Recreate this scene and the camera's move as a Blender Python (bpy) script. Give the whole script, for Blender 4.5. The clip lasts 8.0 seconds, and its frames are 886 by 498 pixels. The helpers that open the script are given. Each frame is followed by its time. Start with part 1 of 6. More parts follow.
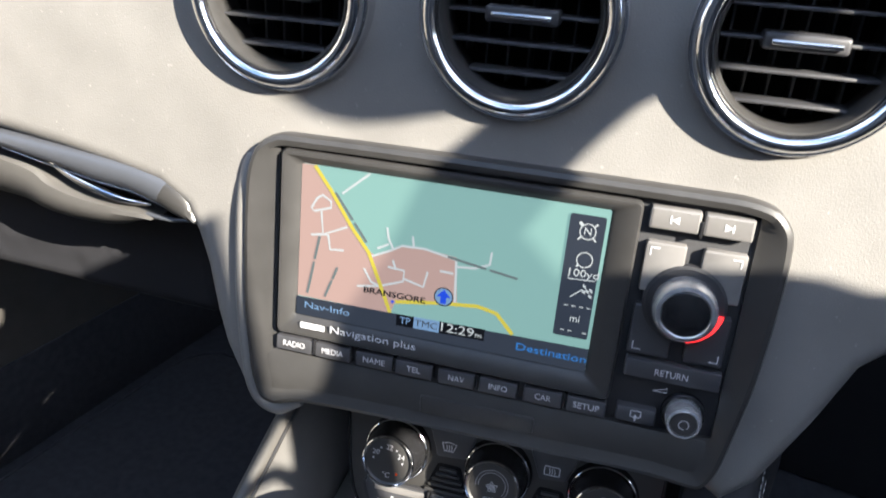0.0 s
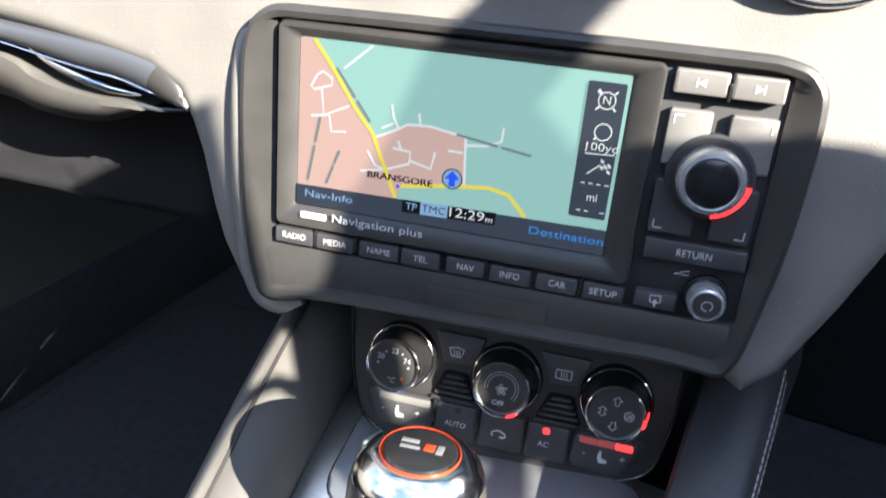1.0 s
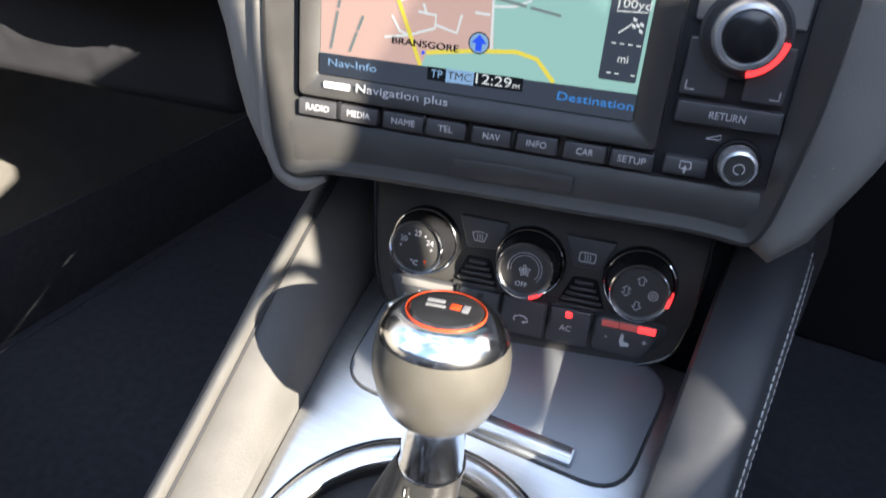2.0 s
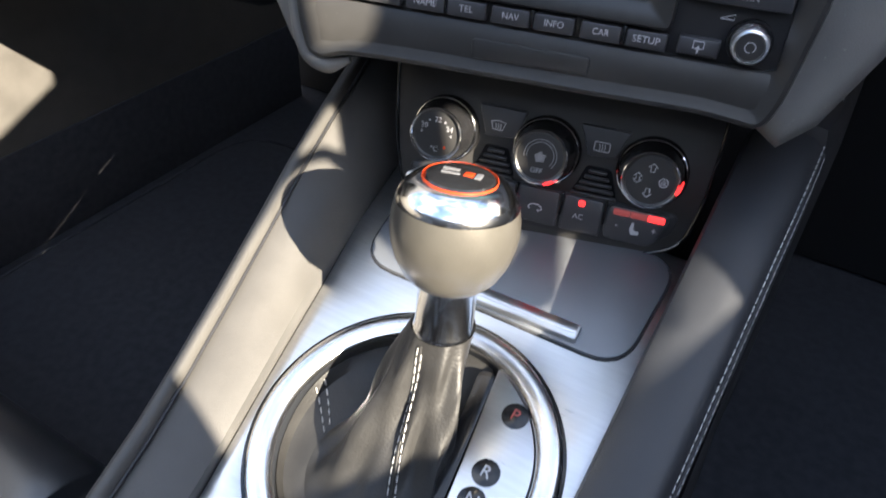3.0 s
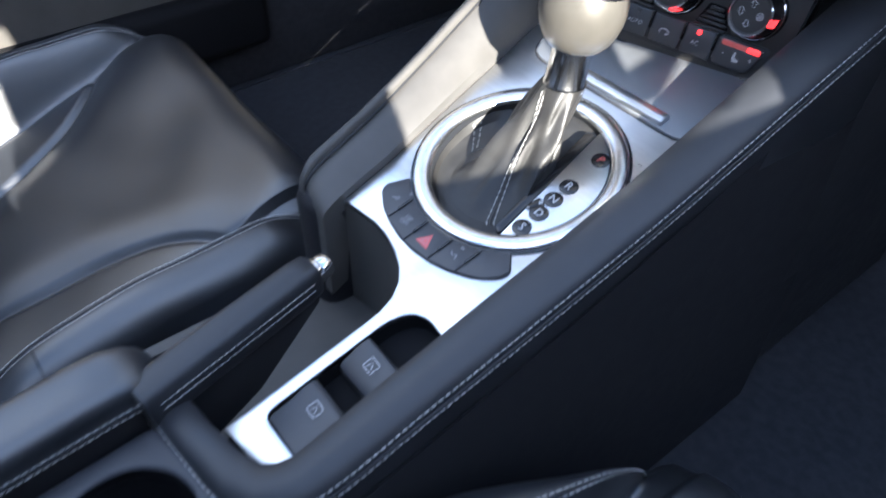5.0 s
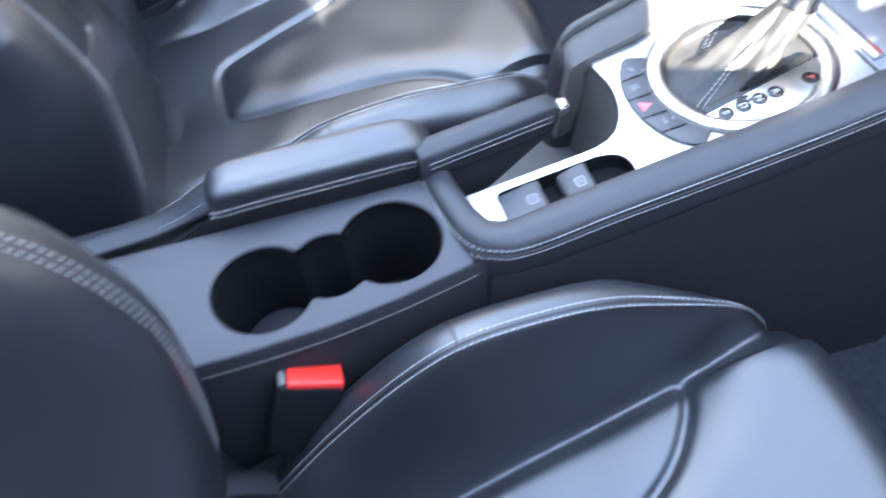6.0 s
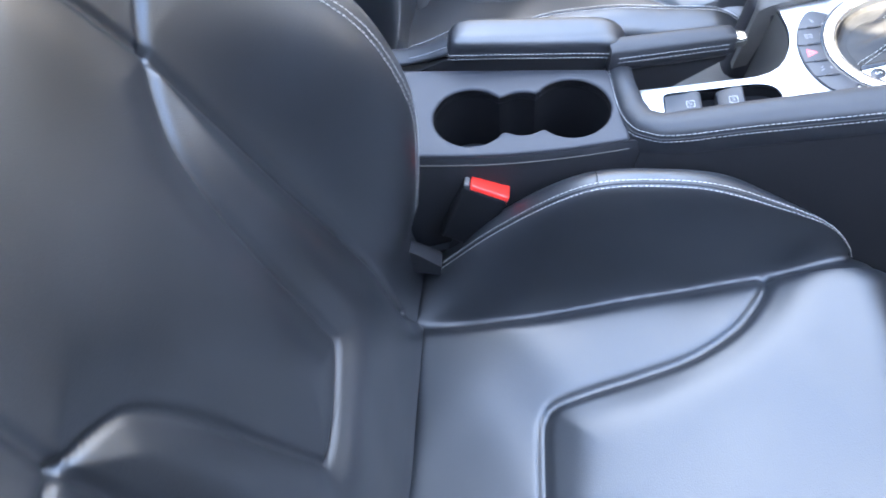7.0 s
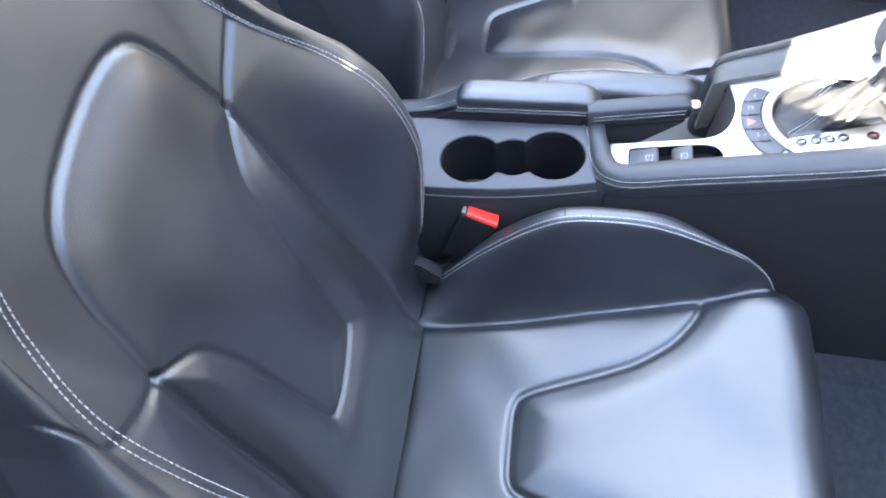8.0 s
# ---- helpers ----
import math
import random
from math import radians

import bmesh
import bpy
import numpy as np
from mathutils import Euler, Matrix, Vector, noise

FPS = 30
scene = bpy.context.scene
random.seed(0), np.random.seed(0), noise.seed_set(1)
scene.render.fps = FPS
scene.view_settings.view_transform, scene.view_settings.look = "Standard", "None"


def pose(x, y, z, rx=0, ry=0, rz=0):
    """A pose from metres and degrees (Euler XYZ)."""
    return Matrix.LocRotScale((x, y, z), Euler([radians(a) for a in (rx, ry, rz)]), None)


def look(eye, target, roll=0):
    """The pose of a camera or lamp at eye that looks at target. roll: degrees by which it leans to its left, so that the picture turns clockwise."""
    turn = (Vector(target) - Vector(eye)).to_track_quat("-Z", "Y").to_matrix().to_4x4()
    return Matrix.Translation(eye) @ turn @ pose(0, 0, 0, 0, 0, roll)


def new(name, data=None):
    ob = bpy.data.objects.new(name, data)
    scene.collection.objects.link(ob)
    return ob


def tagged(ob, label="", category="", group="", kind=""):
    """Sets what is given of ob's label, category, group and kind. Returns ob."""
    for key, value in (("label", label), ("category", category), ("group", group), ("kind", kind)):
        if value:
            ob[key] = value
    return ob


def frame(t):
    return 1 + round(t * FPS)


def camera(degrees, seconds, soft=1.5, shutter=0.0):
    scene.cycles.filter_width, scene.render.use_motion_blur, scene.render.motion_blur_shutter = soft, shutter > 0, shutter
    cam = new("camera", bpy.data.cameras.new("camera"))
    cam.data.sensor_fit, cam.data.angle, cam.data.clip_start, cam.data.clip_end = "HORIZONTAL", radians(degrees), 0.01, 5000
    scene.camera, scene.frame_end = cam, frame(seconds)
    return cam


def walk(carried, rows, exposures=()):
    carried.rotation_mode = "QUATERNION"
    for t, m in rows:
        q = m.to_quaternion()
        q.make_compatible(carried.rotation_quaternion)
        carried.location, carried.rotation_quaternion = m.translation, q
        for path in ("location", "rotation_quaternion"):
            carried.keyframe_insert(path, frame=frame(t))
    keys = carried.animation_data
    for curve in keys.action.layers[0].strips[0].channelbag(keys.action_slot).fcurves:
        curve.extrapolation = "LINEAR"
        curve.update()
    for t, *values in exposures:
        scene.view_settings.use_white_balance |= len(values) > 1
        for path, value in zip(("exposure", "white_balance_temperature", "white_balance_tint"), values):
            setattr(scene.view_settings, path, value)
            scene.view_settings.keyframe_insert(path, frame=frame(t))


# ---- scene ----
cam = camera(62.6, 8.0, soft=1.7, shutter=0.4)
PATH = [
    (0, (0.102, 0.075, 0.759), (-0.696, 1.667, -0.151), 2.9),
    (0.5, (0.101, 0.079, 0.734), (-0.68, 1.662, -0.206), 2.9),
    (1, (0.101, 0.072, 0.715), (-0.674, 1.633, -0.266), 2.8),
    (1.5, (0.101, 0.063, 0.698), (-0.67, 1.588, -0.34), 2.7),
    (3, (0.125, 0.034, 0.671), (-0.652, 1.388, -0.58), 2.8),
    (3.5, (0.139, 0.007, 0.675), (-0.686, 1.276, -0.633), 2.5),
    (4, (0.165, -0.025, 0.675), (-0.741, 1.148, -0.669), 2.8),
    (4.2, (0.175, -0.035, 0.678), (-0.749, 1.107, -0.68), 3.5),
    (5.3, (0.332, -0.111, 0.71), (-0.815, 0.66, -0.736), 1.6),
    (5.5, (0.351, -0.13, 0.721), (-0.81, 0.56, -0.754), 2.1),
    (6, (0.417, -0.193, 0.76), (-0.755, 0.22, -0.808), 3.2),
    (6.5, (0.497, -0.227, 0.805), (-0.617, -0.043, -0.846), 3.6),
    (7, (0.594, -0.219, 0.872), (-0.465, -0.265, -0.824), 1.3),
    (7.5, (0.632, -0.208, 0.929), (-0.418, -0.312, -0.77), 1.0),
    (8, (0.697, -0.174, 1.013), (-0.415, -0.31, -0.644), 1.1),
]
EXPOSURES = [(0.0, 2.70, 5950, 10), (1.5, 3.02, 6000, 10), (3.0, 2.92, 6350, 10), (4.2, 2.70, 5600, 10), (5.3, 3.62, 5600, 10), (6.0, 4.84, 5800, 10), (6.5, 5.20, 5900, 10), (7.0, 5.04, 5900, 10), (8.0, 5.12, 6080, 10)]
SKY_STRENGTH, SUN_STRENGTH, LAMP_GLOW, SCREEN_GLOW = 0.085, 5.0, 0.42, 0.125
walk(cam, [(t, look(eye, target, roll)) for t, eye, target, roll in PATH], EXPOSURES)

# ---- light: open cabin, low sun from the driver's side, clear sky ----
SUN_DIR = Vector((0.813, -0.316, 0.489)).normalized()
world = bpy.data.worlds.new("sky")
scene.world = world
world.use_nodes = True
sky = world.node_tree.nodes.new("ShaderNodeTexSky")
sky.sky_type, sky.sun_disc = "NISHITA", False
sky.sun_elevation, sky.sun_rotation = radians(29.3), radians(111.2)
sky.air_density, sky.dust_density, sky.ozone_density = 1.0, 0.6, 1.0
back = world.node_tree.nodes["Background"]
back.inputs["Strength"].default_value = SKY_STRENGTH
# thin broken cloud, spread evenly over the whole sky
way = world.node_tree.nodes.new("ShaderNodeTexCoord")
cloud = world.node_tree.nodes.new("ShaderNodeTexNoise")
cloud.inputs["Scale"].default_value, cloud.inputs["Detail"].default_value = 3.2, 6.0
world.node_tree.links.new(way.outputs["Generated"], cloud.inputs["Vector"])
cover = world.node_tree.nodes.new("ShaderNodeMapRange")
cover.inputs["From Min"].default_value, cover.inputs["From Max"].default_value = 0.46, 0.66
cover.inputs["To Max"].default_value = 0.55
world.node_tree.links.new(cloud.outputs["Fac"], cover.inputs["Value"])
skymix = world.node_tree.nodes.new("ShaderNodeMix")
skymix.data_type = "RGBA"
skymix.inputs[7].default_value = (9.6, 9.8, 10.2, 1)
world.node_tree.links.new(cover.outputs["Result"], skymix.inputs[0])
world.node_tree.links.new(sky.outputs["Color"], skymix.inputs[6])
world.node_tree.links.new(skymix.outputs[2], back.inputs["Color"])
sun = new("sun", bpy.data.lights.new("sun", "SUN"))
sun.data.energy, sun.data.angle, sun.data.color = SUN_STRENGTH, radians(0.32), (1.0, 0.88, 0.70)
sun.matrix_world = look(SUN_DIR * 6, (0, 0, 0))


# ---- materials ----
def nodes_of(name):
    m = bpy.data.materials.new(name)
    m.use_nodes = True
    t = m.node_tree
    return m, t, t.nodes["Principled BSDF"]


def surface(name, base, rough, metal=0.0, vary=0.12, scale=60.0, grain=900.0, bump=0.1, kind="noise",
            spec=0.5, coat=0.0, stretch=None, dust=0.0):
    """A surface with two scales of variation in colour and gloss, and fine relief."""
    m, t, p = nodes_of(name)
    co = t.nodes.new("ShaderNodeTexCoord")
    mp = t.nodes.new("ShaderNodeMapping")
    t.links.new(co.outputs["Object"], mp.inputs["Vector"])
    if stretch:
        mp.inputs["Scale"].default_value = stretch
    big = t.nodes.new("ShaderNodeTexNoise")
    big.inputs["Scale"].default_value, big.inputs["Detail"].default_value = scale, 4.0
    t.links.new(mp.outputs["Vector"], big.inputs["Vector"])
    ramp = t.nodes.new("ShaderNodeMapRange")
    ramp.inputs["From Min"].default_value, ramp.inputs["From Max"].default_value = 0.3, 0.7
    ramp.inputs["To Min"].default_value, ramp.inputs["To Max"].default_value = 1 - vary, 1 + vary
    t.links.new(big.outputs["Fac"], ramp.inputs["Value"])
    mul = t.nodes.new("ShaderNodeMix")
    mul.data_type, mul.blend_type = "RGBA", "MULTIPLY"
    mul.inputs[0].default_value = 1.0
    mul.inputs[6].default_value = (*base, 1)
    t.links.new(ramp.outputs["Result"], mul.inputs[7])
    colour = mul.outputs[2]
    if dust:
        spk = t.nodes.new("ShaderNodeTexNoise")
        spk.inputs["Scale"].default_value, spk.inputs["Detail"].default_value = 420.0, 2.0
        t.links.new(co.outputs["Object"], spk.inputs["Vector"])
        cut = t.nodes.new("ShaderNodeMapRange")
        cut.inputs["From Min"].default_value, cut.inputs["From Max"].default_value = 0.70, 0.78
        cut.inputs["To Max"].default_value = dust
        t.links.new(spk.outputs["Fac"], cut.inputs["Value"])
        dm = t.nodes.new("ShaderNodeMix")
        dm.data_type = "RGBA"
        t.links.new(cut.outputs["Result"], dm.inputs[0])
        t.links.new(colour, dm.inputs[6])
        dm.inputs[7].default_value = (0.45, 0.43, 0.40, 1)
        colour = dm.outputs[2]
    t.links.new(colour, p.inputs["Base Color"])
    rr = t.nodes.new("ShaderNodeMapRange")
    rr.inputs["To Min"].default_value, rr.inputs["To Max"].default_value = rough * 0.82, min(1, rough * 1.18)
    t.links.new(big.outputs["Fac"], rr.inputs["Value"])
    t.links.new(rr.outputs["Result"], p.inputs["Roughness"])
    p.inputs["Metallic"].default_value = metal
    p.inputs["Specular IOR Level"].default_value = spec
    if coat:
        p.inputs["Coat Weight"].default_value, p.inputs["Coat Roughness"].default_value = coat, 0.08
    if bump:
        if kind == "cells":
            tex = t.nodes.new("ShaderNodeTexVoronoi")
            tex.feature = "SMOOTH_F1"
            tex.inputs["Scale"].default_value = grain
            out = tex.outputs["Distance"]
        else:
            tex = t.nodes.new("ShaderNodeTexNoise")
            tex.inputs["Scale"].default_value, tex.inputs["Detail"].default_value = grain, 3.0
            out = tex.outputs["Fac"]
        t.links.new(mp.outputs["Vector"], tex.inputs["Vector"])
        bp = t.nodes.new("ShaderNodeBump")
        bp.inputs["Strength"].default_value, bp.inputs["Distance"].default_value = bump, 0.0004
        t.links.new(out, bp.inputs["Height"])
        t.links.new(bp.outputs["Normal"], p.inputs["Normal"])
    return m


def glow(name, base, strength, rough=0.3, dark=0.08):
    """A lit display or lamp face."""
    m, t, p = nodes_of(name)
    p.inputs["Base Color"].default_value = (*[c * dark for c in base], 1)
    p.inputs["Emission Color"].default_value = (*base, 1)
    p.inputs["Emission Strength"].default_value = strength
    p.inputs["Roughness"].default_value = rough
    return m


LEATHER = surface("black_leather", (0.0135, 0.0150, 0.0182), 0.38, vary=0.32, scale=9, grain=1100, bump=0.28, kind="cells", spec=1.0)
LEATHER_SMOOTH = surface("fine_leather", (0.020, 0.021, 0.024), 0.44, vary=0.15, scale=30, grain=1500, bump=0.15, kind="cells", spec=0.45)
BOOT_LEATHER = surface("soft_leather", (0.021, 0.0205, 0.020), 0.42, vary=0.25, scale=45, grain=900, bump=0.3, kind="cells", spec=0.3)
DASH = surface("dash_plastic", (0.140, 0.134, 0.125), 0.52, vary=0.09, scale=28, grain=1500, bump=0.26, kind="cells", dust=0.25)
FLANK = surface("console_plastic", (0.064, 0.061, 0.057), 0.52, vary=0.10, scale=40, grain=1300, bump=0.2, kind="cells", spec=0.28)
TRIM = surface("satin_black_trim", (0.031, 0.030, 0.029), 0.36, vary=0.1, scale=60, grain=2500, bump=0.06, dust=0.02, spec=0.4)
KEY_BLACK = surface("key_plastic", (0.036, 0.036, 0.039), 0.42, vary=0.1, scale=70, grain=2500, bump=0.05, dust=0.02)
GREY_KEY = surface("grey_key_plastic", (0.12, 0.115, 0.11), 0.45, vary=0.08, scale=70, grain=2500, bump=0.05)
GLOSS = surface("gloss_black", (0.012, 0.012, 0.013), 0.18, vary=0.1, scale=60, grain=900, bump=0.0)
DARK = surface("dark_plastic", (0.014, 0.014, 0.016), 0.6, vary=0.15, scale=60, grain=1500, bump=0.1)
SIDE_BLACK = surface("black_trim_felt", (0.0145, 0.0145, 0.017), 0.75, vary=0.2, scale=80, grain=2000, bump=0.3, spec=0.3)
LIDMAT = surface("satin_grey_lid", (0.20, 0.21, 0.225), 0.50, metal=0.75, vary=0.06, scale=30, grain=3000, bump=0.04)
# low bluish base: the shade on the glovebox trim is in the colour
GLOVE_TRIM = surface("shaded_satin_grey", (0.060, 0.064, 0.074), 0.40, metal=0.3, vary=0.06, scale=40, grain=1800, bump=0.08)
DOOR_TRIM = surface("door_plastic", (0.072, 0.067, 0.060), 0.6, vary=0.12, scale=30, grain=800, bump=0.3, kind="cells", spec=0.3)
# near-black: plain black parts, and depth shade put into wells and pockets
PIT_BLACK = surface("matt_black_and_pit_shade", (0.006, 0.006, 0.007), 0.8, vary=0.2, scale=60, grain=1500, bump=0.1, spec=0.15)
TRAY = surface("satin_black_tray", (0.024, 0.025, 0.030), 0.55, vary=0.10, scale=50, grain=1600, bump=0.12)
SKY_BLOCK_WALL = surface("sky_block_dark", (0.050, 0.055, 0.062), 0.9, vary=0.25, scale=4, grain=80, bump=0.5)
ALU = surface("brushed_aluminium", (0.60, 0.61, 0.62), 0.30, metal=1.0, vary=0.05, scale=40, grain=700, bump=0.05, stretch=(1, 14, 1))
CHROME = surface("chrome", (0.78, 0.78, 0.79), 0.11, metal=1.0, vary=0.03, scale=40, grain=700, bump=0.0)
SATIN = surface("satin_chrome", (0.80, 0.80, 0.81), 0.34, metal=1.0, vary=0.05, scale=60, grain=1500, bump=0.04)
SILVER = surface("silver_plastic", (0.74, 0.74, 0.75), 0.24, metal=0.85, vary=0.04, scale=60, grain=1500, bump=0.03)
RING_ALLOY = surface("turned_alloy", (0.82, 0.82, 0.83), 0.24, metal=1.0, vary=0.05, scale=60, grain=1500, bump=0.03)
POLISH = surface("polished_alloy", (0.80, 0.80, 0.80), 0.16, metal=1.0, vary=0.04, scale=60, grain=1500, bump=0.02)
CARPET = surface("black_carpet", (0.032, 0.033, 0.038), 0.95, vary=0.2, scale=90, grain=1500, bump=0.5, spec=0.15)
THREAD = surface("grey_thread", (0.38, 0.375, 0.36), 0.7, vary=0.15, scale=300, grain=4000, bump=0.2)
SILVERTXT = surface("print_grey", (0.42, 0.42, 0.43), 0.5, vary=0.05, scale=200, bump=0.0)
DIMTXT = surface("print_dim", (0.22, 0.22, 0.23), 0.5, vary=0.05, scale=200, bump=0.0)
REDPLASTIC = surface("red_plastic", (0.72, 0.03, 0.02), 0.35, vary=0.06, scale=80, grain=1500, bump=0.05)
REDPRINT = surface("red_print", (0.55, 0.10, 0.10), 0.45, vary=0.06, scale=80, bump=0.0)
BADGE_RED = surface("orange_red_enamel", (0.38, 0.04, 0.010), 0.25, vary=0.05, scale=80, bump=0.0)
BADGE_GREY = surface("grey_enamel", (0.13, 0.13, 0.135), 0.3, vary=0.05, scale=80, bump=0.0)
BOUNCE_WALL = surface("bounce_wall_grey", (0.20, 0.20, 0.20), 0.85, vary=0.12, scale=2.0, grain=60, bump=0.4)
ASPHALT = surface("asphalt", (0.06, 0.06, 0.062), 0.9, vary=0.25, scale=3, grain=120, bump=0.6)
MASK_DARK = surface("sun_mask_dark", (0.05, 0.055, 0.065), 0.25, vary=0.03, scale=5, bump=0.0, coat=0.6)
LED_RED = glow("red_lamp", (1.0, 0.03, 0.03), LAMP_GLOW)
LED_DIM = glow("dim_red_lamp", (0.8, 0.16, 0.16), LAMP_GLOW * 0.10)
MAP_GREEN = glow("display_green", (0.32, 0.54, 0.47), SCREEN_GLOW)
MAP_PINK = glow("display_pink", (0.62, 0.41, 0.34), SCREEN_GLOW)
MAP_YELLOW = glow("display_yellow", (0.80, 0.66, 0.08), SCREEN_GLOW)
MAP_ROAD = glow("display_white", (0.72, 0.74, 0.70), SCREEN_GLOW)
MAP_DARK = glow("display_dark", (0.045, 0.055, 0.075), SCREEN_GLOW)
MAP_INK = glow("display_ink", (0.05, 0.06, 0.07), SCREEN_GLOW)
MAP_BLACK = glow("display_black", (0.006, 0.007, 0.010), SCREEN_GLOW)
MAP_GREY = glow("display_grey", (0.19, 0.23, 0.22), SCREEN_GLOW)
MAP_BLUE = glow("display_blue", (0.05, 0.25, 0.65), SCREEN_GLOW)
MAP_PALE = glow("display_pale_blue", (0.25, 0.40, 0.60), SCREEN_GLOW)
MAP_ARROW = glow("display_arrow", (0.03, 0.10, 0.80), SCREEN_GLOW)


# ---- mesh helpers ----
def frame_of(origin, right, up):
    """A frame with x along right, y along up and z out of the face."""
    u = Vector(right).normalized()
    v = Vector(up)
    v = (v - u * v.dot(u)).normalized()
    n = u.cross(v)
    m = Matrix((u, v, n)).transposed().to_4x4()
    m.translation = Vector(origin)
    return m


YAW = radians(9.2)
DU, DW = Vector((math.cos(YAW), math.sin(YAW), 0)), Vector((-math.sin(YAW), math.cos(YAW), 0))
UP = Vector((0, 0, 1))
# the centre stack is turned a little more than the dash beside it
STACK = radians(12.1)
SU, SW = Vector((math.cos(STACK), math.sin(STACK), -0.0053)), Vector((-math.sin(STACK), math.cos(STACK), 0))
NAV = frame_of((-0.0527, 0.3257, 0.548), SU, SW * 0.170 + UP)
CLI = frame_of((-0.0582, 0.3600, 0.465), (SU.x, SU.y, 0), SW * 0.32 + UP)
KON = frame_of((0, 0, 0.3245), (1, 0, 0), (0, 1, 0.245))
KS = math.sqrt(1 + 0.245 ** 2)


def kz(y):
    """Height of the console's metal plate."""
    return 0.3245 + 0.245 * y


def thing(name, at, label, category, group="", kind=""):
    e = new(name)
    e.empty_display_size = 0.02
    e.location = at
    return tagged(e, label, category, group, kind)


def part(name, bm, material, parent=None, label="", smooth=True, normals=None):
    """One mesh object, in world coordinates, under a thing or a part."""
    me = bpy.data.meshes.new(name)
    if normals is None:
        bmesh.ops.recalc_face_normals(bm, faces=bm.faces)
    if smooth:
        for f in bm.faces:
            f.smooth = True
        for e in bm.edges:
            if len(e.link_faces) == 2 and e.calc_face_angle(0) > radians(38):
                e.smooth = False
    bm.to_mesh(me)
    bm.free()
    if normals is not None:
        me.normals_split_custom_set_from_vertices(normals)
    me.materials.append(material)
    ob = new(name, me)
    if parent is not None:
        ob.parent = parent
        ob.matrix_parent_inverse = Matrix.Translation(-parent.location)
    if label:
        tagged(ob, label)
    return ob


def offset(loop, d):
    """A closed loop moved inwards by d (counter-clockwise loops)."""
    out = []
    n = len(loop)
    for i in range(n):
        a, b, c = Vector(loop[i - 1]), Vector(loop[i]), Vector(loop[(i + 1) % n])
        e1, e2 = (b - a), (c - b)
        if e1.length < 1e-9 or e2.length < 1e-9:
            out.append(tuple(b))
            continue
        e1.normalize(), e2.normalize()
        n1, n2 = Vector((-e1.y, e1.x)), Vector((-e2.y, e2.x))
        m = n1 + n2
        m = m / max(0.4, m.dot(n1)) if m.length > 1e-6 else n1
        out.append((b.x + m.x * d, b.y + m.y * d))
    return out


def rrect(x0, y0, x1, y1, r, n=5):
    r = min(r, (x1 - x0) / 2 - 1e-5, (y1 - y0) / 2 - 1e-5)
    out = []
    for cx, cy, a0 in ((x1 - r, y0 + r, -90), (x1 - r, y1 - r, 0), (x0 + r, y1 - r, 90), (x0 + r, y0 + r, 180)):
        for i in range(n + 1):
            a = radians(a0 + 90 * i / n)
            out.append((cx + r * math.cos(a), cy + r * math.sin(a)))
    return out


def circle(cx, cy, r, n=40, a0=0.0, a1=360.0):
    full = abs(a1 - a0) >= 359.9
    k = n if full else n + 1
    return [(cx + r * math.cos(radians(a0 + (a1 - a0) * i / n)), cy + r * math.sin(radians(a0 + (a1 - a0) * i / n))) for i in range(k)]


def ccw(loop):
    a = sum(loop[i - 1][0] * loop[i][1] - loop[i][0] * loop[i - 1][1] for i in range(len(loop)))
    return loop if a > 0 else loop[::-1]


def rounded(points, r, n=4):
    """A closed loop with its corners rounded."""
    out = []
    k = len(points)
    for i in range(k):
        a, b, c = Vector(points[i - 1]), Vector(points[i]), Vector(points[(i + 1) % k])
        d = min(r, (a - b).length * 0.45, (c - b).length * 0.45)
        p, q = b + (a - b).normalized() * d, b + (c - b).normalized() * d
        for j in range(n + 1):
            s = j / n
            v = p * (1 - s) ** 2 + b * 2 * s * (1 - s) + q * s * s
            out.append((v.x, v.y))
    return out


def slab(m, loops, z0, z1, edge=0.0008, steps=2, bm=None):
    """A plate in frame m between z0 and z1, with rounded top edges; loops after the first are holes."""
    bm = bm or bmesh.new()
    tops = []
    for k, loop in enumerate(loops):
        loop = ccw(list(loop))
        inward = edge if k == 0 else -edge
        rings = [[bm.verts.new(m @ Vector((x, y, z0))) for x, y in loop]]
        for s in range(steps + 1):
            a = radians(90 * s / steps)
            lp = offset(loop, inward * (1 - math.cos(a))) if edge else loop
            zz = z1 - edge + edge * math.sin(a) if edge else z1
            rings.append([bm.verts.new(m @ Vector((x, y, zz))) for x, y in lp])
            if not edge:
                break
        for r0, r1 in zip(rings, rings[1:]):
            for i in range(len(loop)):
                bm.faces.new((r0[i - 1], r0[i], r1[i], r1[i - 1]))
        tops.append(rings[-1])
    if len(tops) == 1 and len(tops[0]) <= 4:
        bm.faces.new(tops[0])
    else:
        es = []
        for ring in tops:
            for i in range(len(ring)):
                e = bm.edges.get((ring[i - 1], ring[i]))
                es.append(e)
        bmesh.ops.triangle_fill(bm, use_beauty=True, use_dissolve=False, edges=es, normal=m.to_3x3() @ Vector((0, 0, 1)))
    return bm


def well(m, loop, z1, z0):
    """An open-topped recess."""
    bm = loft([[m @ Vector((x, y, z)) for x, y in ccw(list(loop))] for z in (z1, z0)], True, False)
    bm.verts.ensure_lookup_table()
    ring = list(bm.verts)[len(loop):]
    bmesh.ops.triangle_fill(bm, use_beauty=True, use_dissolve=False, edges=[bm.edges.get((ring[i - 1], ring[i])) for i in range(len(ring))])
    return bm


def flat(m, loop, z, bm=None):
    """A thin printed shape."""
    return slab(m, [loop], z - 0.00012, z, 0.0, bm=bm)


